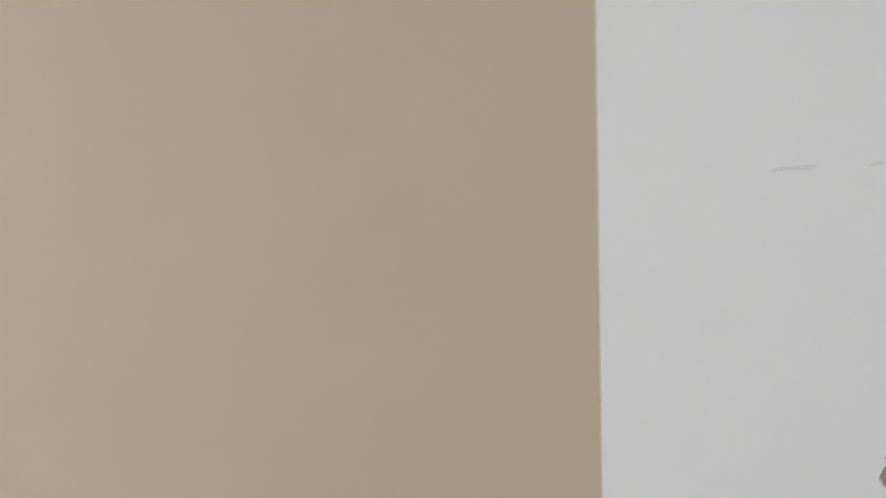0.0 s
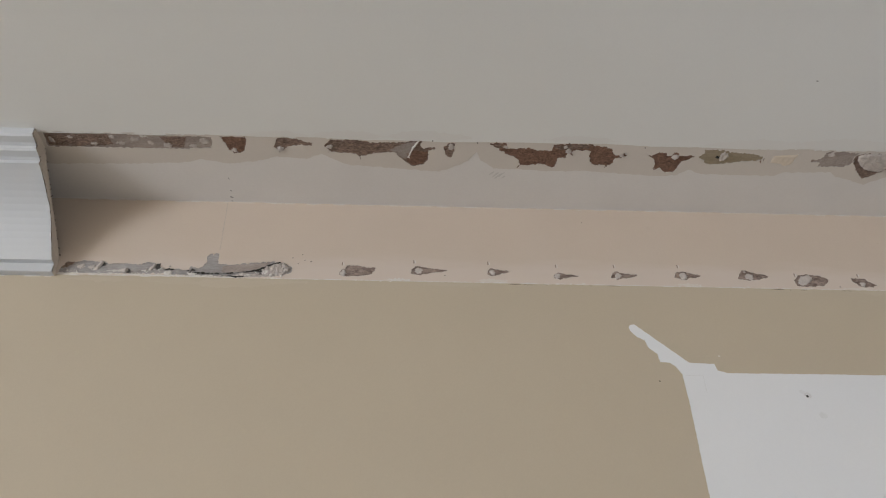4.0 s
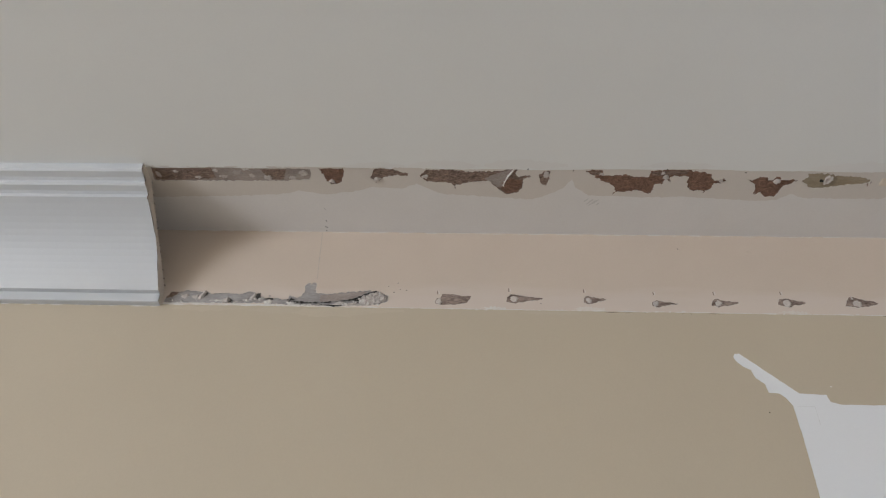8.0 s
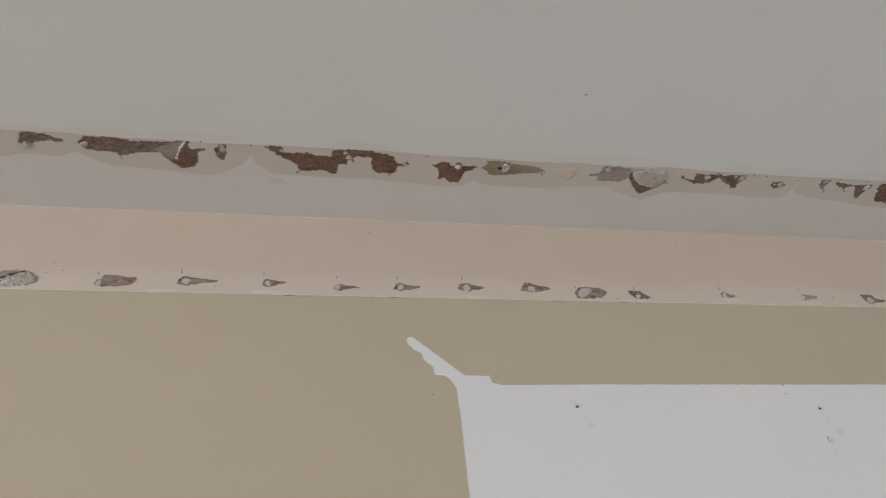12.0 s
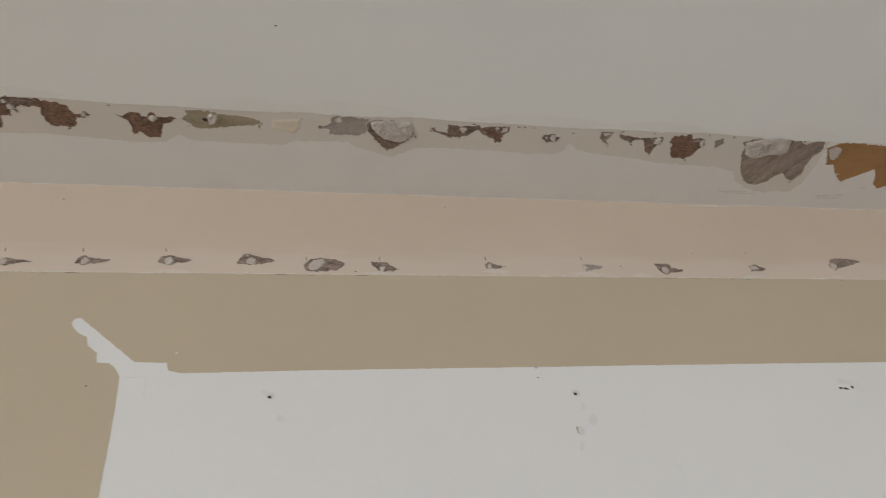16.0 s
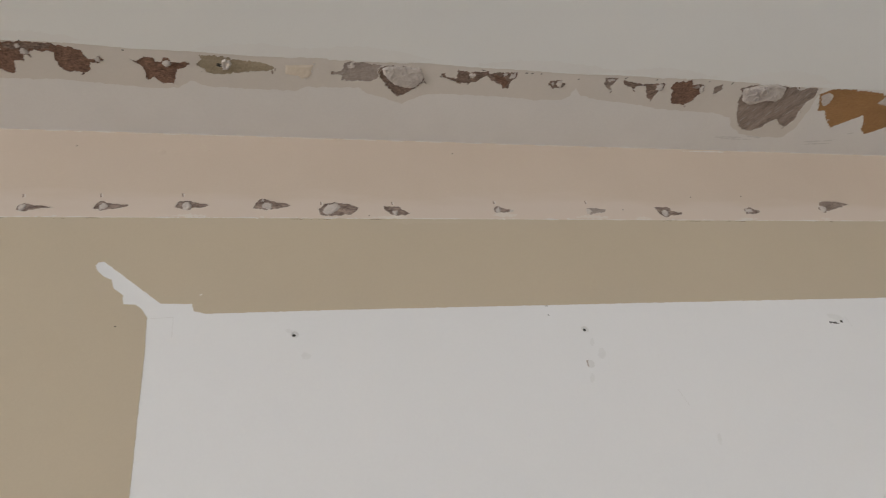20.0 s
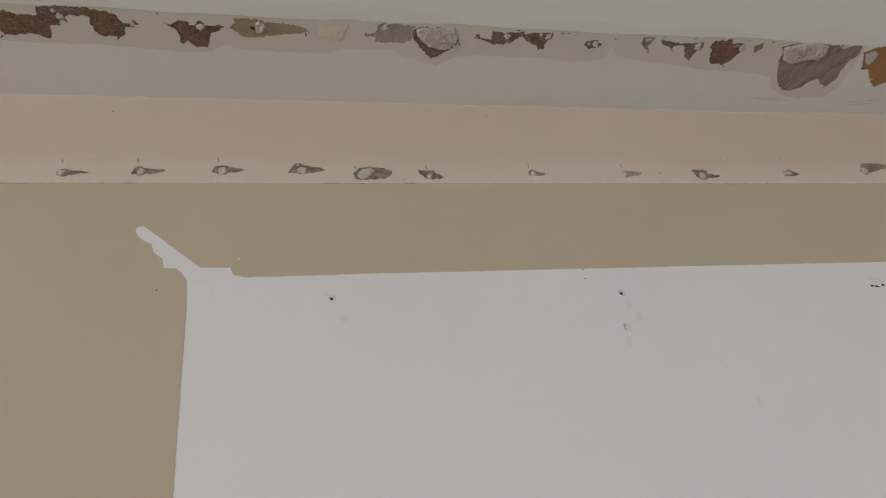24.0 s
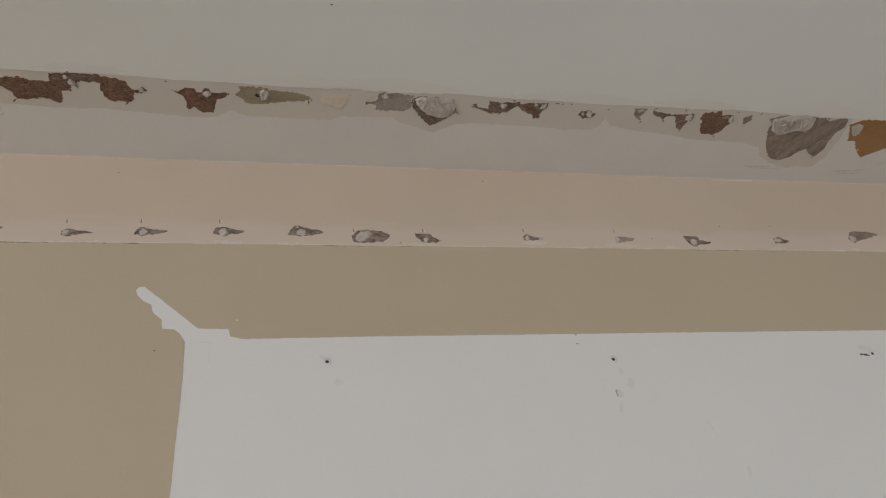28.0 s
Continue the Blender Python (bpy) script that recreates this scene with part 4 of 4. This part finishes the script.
for k in range(44):
    u = rng.uniform(-300, 1700)
    spot("caulk_crumb", "small white crumb of caulk on the old moulding edge", "caulk", blob(u, 158.5 + rng.uniform(-2.2, 1.2), rng.uniform(1.0, 3.6), rng.uniform(0.7, 1.4), rng.uniform(-0.3, 0.3), 9), WALL, CAULK, rng.uniform(1.4, 2.6), 400 + k, "caulk crumbs", 0.0004, 0.0003)
# feathered paint strokes beyond the old moulding line
for k, (u, v, ru, rv) in enumerate(((-230, 162, 60, 9), (-110, 164, 70, 10), (130, 163, 60, 7), (410, 162, 90, 10), (545, 165, 100, 13), (820, 163, 110, 10), (1010, 163, 90, 9), (1225, 166, 90, 16), (-340, 160, 50, 7))):
    spot("paint_feather", "faint feathered paint stroke along the ceiling edge", "paint stroke", [(u - ru, v - rv * 0.5), (u - ru * 0.5, v + rv * 0.6), (u, v + rv), (u + ru * 0.6, v + rv * 0.5), (u + ru, v - rv * 0.3), (u + ru * 0.5, v - rv), (u - ru * 0.4, v - rv)], CEIL, FEATHER, 0.12, 250 + k, "paint strokes", 0.002, 0.0009, 70.0)
remnant = thing("caulk_remnant", CEIL @ Vector((-0.57, 0.1545, 0)), "crumbly remains of caulk along the ceiling paint edge", "caulk")
for k, (u0, u1) in enumerate(((-0.702, -0.62), (-0.615, -0.53), (-0.52, -0.44))):
    part("caulk_bead", bead(u0, u1, 0.1545, CEIL, CAULK, 0.0042, 0.0022, 70 + k, 0.05), CAULK, remnant, at=remnant.location, smooth=True)
for k, (u, v, ru, rv) in enumerate(((-610, 166, 58, 5), (-500, 168, 44, 6), (-410, 170, 62, 9), (-330, 165, 40, 4), (-60, 164, 50, 3), (640, 164, 70, 3))):
    spot("paint_smear", "soft pale smear on the beige paint below the caulk", "smear", [(u - ru, v), (u - ru * 0.6, v - rv * 0.8), (u, v - rv), (u + ru * 0.6, v - rv * 0.7), (u + ru, v), (u + ru * 0.5, v + rv * 0.8), (u - ru * 0.1, v + rv), (u - ru * 0.6, v + rv * 0.6)], WALL, PALE_SMEAR, 0.1, 350 + k, "paint smears", 0.002, 0.0003, 60.0)
corner = thing("corner_caulk", (0.4, NORTH, TOP), "thin white caulk line in the wall and ceiling corner", "caulk")
for k, (u0, u1) in enumerate(((-0.68, -0.1), (-0.1, 0.5), (0.5, 1.115), (1.195, 1.9))):
    part("caulk_bead", bead(u0, u1, 0.0012, WALL, CAULK, 0.0026, 0.0014, 30 + k, 0.25), CAULK, corner, at=corner.location, smooth=True)
part("caulk_ridge", bead(1.115, 1.195, 0.004, WALL, CAULK, 0.0028, 0.0018, 41), CAULK, corner, at=corner.location, smooth=True)

# ---- crown moulding, sawn off ----
cove = []
for k in range(1, 14):
    f = k / 14
    d, h = 0.123 + (0.0214 - 0.123) * f, 0.0391 + (0.1467 - 0.0391) * f
    sag = 0.017 * math.sin(math.pi * f ** 0.92)
    cove.append((d - 0.727 * sag, h - 0.687 * sag))
profile = [(0.160, 0.0), (0.160, 0.0125), (0.1572, 0.0158), (0.146, 0.0178), (0.1413, 0.0205), (0.1413, 0.0252), (0.1385, 0.0282), (0.1275, 0.0302), (0.123, 0.0330), (0.123, 0.0391)] + cove + [(0.0214, 0.1467), (0.012, 0.1467), (0.012, 0.1612), (0.0105, 0.1622), (0.0, 0.1622), (0.0, 0.124), (0.124, 0.0)]
plane_end = Matrix(((0, 0, 1, 0), (1, 0, 0, 0), (0, 1, 0, 0), (0, 0, 0, 1)))


def crown_length(wall_x, cut_x, slant, seed):
    """A length of moulding from a side wall to a rough saw cut."""
    crown = thing("crown_moulding", (wall_x, NORTH, TOP), "white painted crown moulding with a rough sawn end", "moulding", "crown mouldings")
    rng, out = random.Random(seed), 1 if cut_x > wall_x else -1
    ends = [cut_x + slant * min(1, h / 0.16) + rng.uniform(-0.0009, 0.0007) * out for d, h in profile]
    bm = bmesh.new()
    far = [bm.verts.new((wall_x, NORTH - d, TOP - h)) for d, h in profile]
    near = [bm.verts.new((x - 0.0002 * out, NORTH - d, TOP - h)) for (d, h), x in zip(profile, ends)]
    for k in range(len(profile) - 2):
        bm.faces.new((far[k], far[k + 1], near[k + 1], near[k]))
    bm.faces.new((far[-1], far[0], near[0], near[-1]))
    bm.faces.new(far)
    part("moulding_length", bm, GLOSS_WHITE, crown, at=crown.location)
    # Back face is out of sight; its dark brown deepens the shade behind the cut.
    bm = bmesh.new()
    back = [bm.verts.new((x, NORTH - d, TOP - h)) for (d, h), x in ((profile[-2], wall_x), (profile[-1], wall_x), (profile[-1], ends[-1]), (profile[-2], ends[-2]))]
    bm.faces.new(back)
    part("moulding_back", bm, RAW_BACK, crown, "unseen brown back, coloured dark to deepen the hollow's shade", at=crown.location)
    rim, dense = [Vector((NORTH - d, TOP - h)) for d, h in profile], []
    for a, b in zip(rim, rim[1:] + rim[:1]):
        n = max(1, round((b - a).length / 0.003))
        dense += [tuple(a.lerp(b, k / n)) for k in range(n)]
    part("sawn_end", relief(dense, 0.004, lambda u, v, e: cut_x + slant * min(1, (TOP - v) / 0.16) + 0.0014 * noise.noise(Vector((u * 150, v * 150, 2))) + 0.0005 * out, plane_end, 7), WOOD_FIBRE, crown, "raw brown fibreboard end", at=crown.location)
    for v, plane, u1, wide in ((0.1605, CEIL, cut_x, 0.002), (0.1632, WALL, cut_x + slant, 0.003)):
        part("caulk_bead", bead(min(u1, cut_x - 1.5 * out), max(u1, cut_x - 1.5 * out), v, plane, CAULK, wide, 0.001, 50), CAULK, crown, at=crown.location, smooth=True)
    return ends


def curl(u, v, long, turn, plane, mat, seed):
    """A loose sliver of torn paper that stands off the surface."""
    bm, rows = bmesh.new(), []
    along, across = Vector((math.cos(turn), math.sin(turn))), Vector((-math.sin(turn), math.cos(turn)))
    for k in range(7):
        f = k / 6
        p = Vector((u, v)) / 1000 + along * long / 1000 * f
        wide = 0.0012 * math.sin(math.pi * (0.15 + 0.8 * f)) * (1 + 0.4 * noise.noise(Vector((seed, k, 0))))
        rows.append([bm.verts.new(plane @ Vector((*(p + across * wide * side), 0.0004 + 0.0022 * f * f + 0.0004 * abs(side)))) for side in (-1, 0, 1)])
    for a, b in zip(rows, rows[1:]):
        for i in range(2):
            bm.faces.new((a[i], a[i + 1], b[i + 1], b[i]))
    at = plane @ Vector((u / 1000, v / 1000, 0))
    return tagged(part("paper_curl", bm, mat, at=at, smooth=True), "loose curled sliver of torn paper at a patch edge", "paper sliver", "paper slivers")


rng = random.Random(21)
for k, (u, v) in enumerate(((-262, 126), (-240, 124), (-214, 114), (-180, 124), (-150, 116), (-96, 137), (-428, 150), (-390, 150), (-341, 122), (-300, 135), (40, 104), (71, 107), (96, 102), (112, 124), (120, 132), (152, 113), (180, 107), (203, 136), (236, 135), (312, 130), (256, 102), (290, 96), (421, 128), (425, 132), (330, 120), (502, 127), (636, 122), (605, 92), (582, 111), (661, 131), (766, 117), (686, 123), (704, 122), (826, 129), (853, 131), (934, 122), (945, 144), (968, 126), (1008, 108), (1037, 110), (1071, 100), (1090, 132), (1114, 126), (1152, 139), (1187, 68), (1247, 72), (1283, 60), (1293, 96), (1225, 150), (1255, 150), (1316, 117), (1354, 82), (1303, 136), (1436, 76), (1458, 52), (1511, 80), (1550, 100), (1440, 150), (1580, 131))):
    curl(u, v, rng.uniform(2.5, 6.0), rng.uniform(0, 6.28), CEIL, (CREAM_STAIN, DARK_BROWN, MAUVE)[k % 3], k)

ends = crown_length(WEST, -0.706, 0.022, 4)
# Unseen east length, added to shade the corner at the right end.
crown_length(EAST, 1.81, 0.0, 5)
for k in range(20):
    d, h = profile[(k * 2 + k // 11) % 22]
    spot("sawing_crumb", "dark sawing crumb stuck to the moulding end", "crumb", blob(0, 0, 1.3 + k % 3 * 0.6, 1.0, k, 6), Matrix.Translation((ends[(k * 2 + k // 11) % 22] + 0.0006, NORTH - d, TOP - h)) @ plane_end, (CRACK, RAW_BACK)[k % 2], 0.8, 160 + k, "sawing crumbs", 0.0004)
for k in range(16):
    f = (k + 0.5 + 0.3 * math.sin(k * 5.1)) / 16
    d, h = 0.124 * (1 - f), 0.124 * f
    spot("sawing_crumb", "dark sawing crumb stuck to the moulding end", "crumb", blob(0, 0, 1.2 + k % 4 * 0.7, 1.1, 2.3 + 0.3 * k, 6), Matrix.Translation((-0.706 + 0.022 * min(1, h / 0.16) + 0.0012, NORTH - d, TOP - h)) @ plane_end, CRACK, 1.2, 260 + k, "sawing crumbs", 0.0004)

# ---- white wall: nail holes, scuffs, the torn edge over the brick opening ----
for k, (u, v, r) in enumerate(nail_spots):
    at = WALL @ Vector((u / mm, v / mm, 0))
    hole = thing("nail_hole", at, "dark nail hole in the white wall", "nail hole", "nail holes")
    ring = [(p[0] / mm, p[1] / mm) for p in blob(u, v, r * 1.05, r * 0.95, 0.3, 12)]
    part("hole", relief(ring, 0.001, lambda a, b, e: -0.0004 - min(0.0007, e * 1.2), WALL, k), HOLE, hole, at=at)
    if 1200 < u < 1300:
        continue
    rim = ragged(blob(u + 1.0, v - 1.2, r * 2.2, r * 1.9, 0.4, 12), 0.0004, seed=k)
    bm = relief(rim, 0.001, lambda a, b, e, u=u, v=v, r=r: 0.00005 + (0.0007 if math.hypot(a * mm - u, b * mm - v) > r * 1.25 else 0.0) * min(1, e / 0.002), WALL, k)
    bmesh.ops.delete(bm, geom=[f for f in bm.faces if ((WALL.inverted() @ f.calc_center_median()).to_2d() * mm - Vector((u, v))).length < r * 1.15], context="FACES")
    part("burst_paint", bm, WHITE_SMUDGE, hole, at=at)
for k, (u, v, ru, rv) in enumerate(((458, 377, 6, 5), (849, 390, 6, 9), (825, 425, 3, 7), (840, 372, 3, 6), (1245, 345, 14, 5), (438, 340, 5, 3), (1395 - 420, 520, 3, 8))):
    spot("scuff", "faint grey scuff on the white wall", "scuff", blob(u, v, ru, rv, 0.3, 12), WALL, FAINT_SCUFF, 0.12, 180 + k, "wall scuffs", 0.0008)
spot("scraped_ring", "small scraped ring on the white wall", "scrape", blob(829, 405, 5, 6, 0.2, 12), WALL, WHITE_SMUDGE, 0.5, 190)
spot("scraped_ring", "small curved scrape on the white wall", "scrape", [(823.5, 400), (826.5, 399), (826, 405), (828, 411), (825, 410), (823, 405)], WALL, PALE_MAUVE, 0.7, 191)


def stroke(name, label, category, u0, v0, u1, v1, wide, mat, seed, group=""):
    along = Vector((u1 - u0, v1 - v0)).normalized()
    side = Vector((-along.y, along.x)) * wide / 2
    spot(name, label, category, [(u0 - side.x, v0 - side.y), (u1 - side.x, v1 - side.y), (u1 + side.x, v1 + side.y), (u0 + side.x, v0 + side.y)], WALL, mat, 0.12, seed, group, 0.00015)


for k, (u0, v0, u1, v1, wide, mat) in enumerate(((1231, 353, 1243, 356, 1.7, HOLE), (1236, 355.5, 1246, 356.5, 1.3, CRACK), (1262, 345, 1266, 362, 0.6, WHITE_SMUDGE), (487, 1301, 540, 1300, 0.6, CRACK), (610, 1300, 662, 1299, 0.6, CRACK), (641, 1428, 652, 1427, 0.9, CRACK), (656, 1393, 663, 1393, 0.8, CRACK),
        (450, 941, 452, 953, 0.8, GREY_PASTE), (942, 448, 950, 472, 0.7, WHITE_SMUDGE), (787, 313, 790, 313, 1.2, CRACK), (786, 327, 789, 328, 1.0, CRACK), (286, 886, 287, 945, 0.8, WHITE_SMUDGE), (287, 978, 288, 984, 1.2, GREY_PASTE), (286, 1000, 287, 1040, 0.7, WHITE_SMUDGE),
        (300, 316, 300, 345, 0.6, WHITE_SMUDGE), (274, 317, 300, 316, 0.7, WHITE_SMUDGE), (269.6, 722, 270.2, 768, 0.9, CRACK), (270, 608, 270.4, 622, 0.9, CRACK), (269.5, 665, 269.8, 676, 0.8, CRACK), (665, 1278, 665, 1352, 1.5, WHITE_SMUDGE))):
    stroke("scored_line", "thin scored line in the white wall", "scored line", u0, v0, u1, v1, wide, mat, 200 + k, "scored lines")

spot("paint_fleck", "tiny white fleck on the beige paint", "fleck", blob(331, 284, 1.6, 1.3, 0, 7), WALL, CAULK, 0.6, 341, "", 0.0002, 0.0003)
spot("debris_speck", "tiny dark speck on the beige paint", "speck", blob(235, 327, 1.2, 1.0, 0, 7), WALL, CRACK, 0.4, 342, "specks of debris", 0.0002, 0.0003)
ridge = thing("paint_ridge", WALL @ Vector((0.8, 0.3095, 0)), "raised lip of beige paint along the white wall", "paint ridge")
for k, (u0, u1) in enumerate(((0.336, 0.62), (0.62, 0.98), (0.98, 1.30), (1.30, 1.70))):
    part("paint_lip", bead(u0, u1, 0.3095, WALL, BEIGE, 0.0045, 0.0009, 60 + k, 0.1), BEIGE, ridge, at=ridge.location, smooth=True)
torn = thing("torn_board_edge", WALL @ Vector((0.90, 1.33, 0)), "torn white plasterboard edge above the brick opening", "torn edge")
at = torn.location.copy()
for k, (points, mat, tall, name) in enumerate((
        ([(665, 1303), (751, 1304), (863, 1308), (1087, 1310), (1199, 1310), (1199, 1358), (665, 1358)], WHITE_SMUDGE, 0.6, "torn_board_face"),
        ([(670, 1307), (695, 1308), (701, 1329), (695, 1344), (673, 1341), (668, 1329)], WHITE_WALL, 1.4, "paper_flap"),
        ([(711, 1321), (740, 1310), (757, 1321), (740, 1329), (723, 1343), (709, 1351), (701, 1340)], GREY_GYPSUM, 1.3, "grey_gypsum"),
        ([(751, 1308), (796, 1308), (802, 1340), (768, 1346), (756, 1329)], WHITE_WALL, 1.6, "paper_flap"),
        ([(802, 1314), (863, 1316), (897, 1346), (819, 1351)], GREY_GYPSUM, 1.3, "grey_gypsum"),
        ([(752, 1312), (788, 1311), (799, 1326), (778, 1338), (758, 1334)], GREY_GYPSUM, 2.2, "grey_gypsum"),
        ([(664, 1350), (760, 1351), (900, 1351), (1199, 1352), (1199, 1359), (664, 1359)], GREY_GYPSUM, 2.6, "board_lip"),
        ([(720, 1330), (735, 1326), (748, 1336), (742, 1346), (726, 1347)], WHITE_WALL, 2.0, "paper_flap"),
        ([(671, 1299), (702, 1298), (705, 1300), (684, 1302)], RAW_BACK, 1.2, "brown_paper_slit"),
        ([(740, 1300), (761, 1299), (767, 1301), (751, 1302.5)], RAW_BACK, 1.2, "brown_paper_slit"))):
    part(name, relief(ragged(points, 0.0012, 0.003, seed=230 + k), 0.003, lambda a, b, e, t=tall, k=k: 0.00005 + t / 1000 * min(1, e / 0.003) * (0.75 + 0.4 * noise.noise(Vector((a * 90, b * 90, k)))), WALL, k), mat, torn, at=at)

spot("chipped_notch", "dark chipped notch in the cut plasterboard edge", "chip", [(664, 1684), (655, 1688), (650, 1694), (656, 1702), (648, 1712), (644, 1724), (652, 1736), (664, 1740)], WALL, TAUPE, 0.5, 245)

# ---- glossy pink bricks behind the opening ----
bricks = thing("brick_face", (1.21, NORTH + 0.03, TOP - OPEN_V1), "glossy pink brick face behind the cut plasterboard", "brickwork")
bm = bmesh.new()
add_box(bm, OPEN_X0 - 0.1, NORTH + 0.026, TOP - OPEN_V1 - 0.1, OPEN_X1 + 0.1, NORTH + 0.049, TOP - OPEN_V0 + 0.05)
part("mortar", bm, PINK_JOINT_SHINE, bricks, at=bricks.location)
one = bmesh.new()
add_box(one, -0.127, -0.005, -0.0495, 0.127, 0.005, 0.0495, 0.003)
brick_mesh = bpy.data.meshes.new("brick")
one.to_mesh(brick_mesh)
one.free()
brick_mesh.materials.append(PINK_BRICK)
rng = random.Random(9)
for row in range(11):
    for col in range(6):
        x, z = OPEN_X0 + 0.125 + col * 0.259 - (0.1295 if row % 2 else 0.0), TOP - OPEN_V0 - 0.050 - row * 0.104
        ob = new("brick", brick_mesh)
        ob.parent = bricks
        ob.location = Vector((x, NORTH + 0.0225 + rng.uniform(-0.001, 0.001), z)) - bricks.location
        ob.rotation_euler = (rng.uniform(-0.006, 0.006), 0, rng.uniform(-0.006, 0.006))
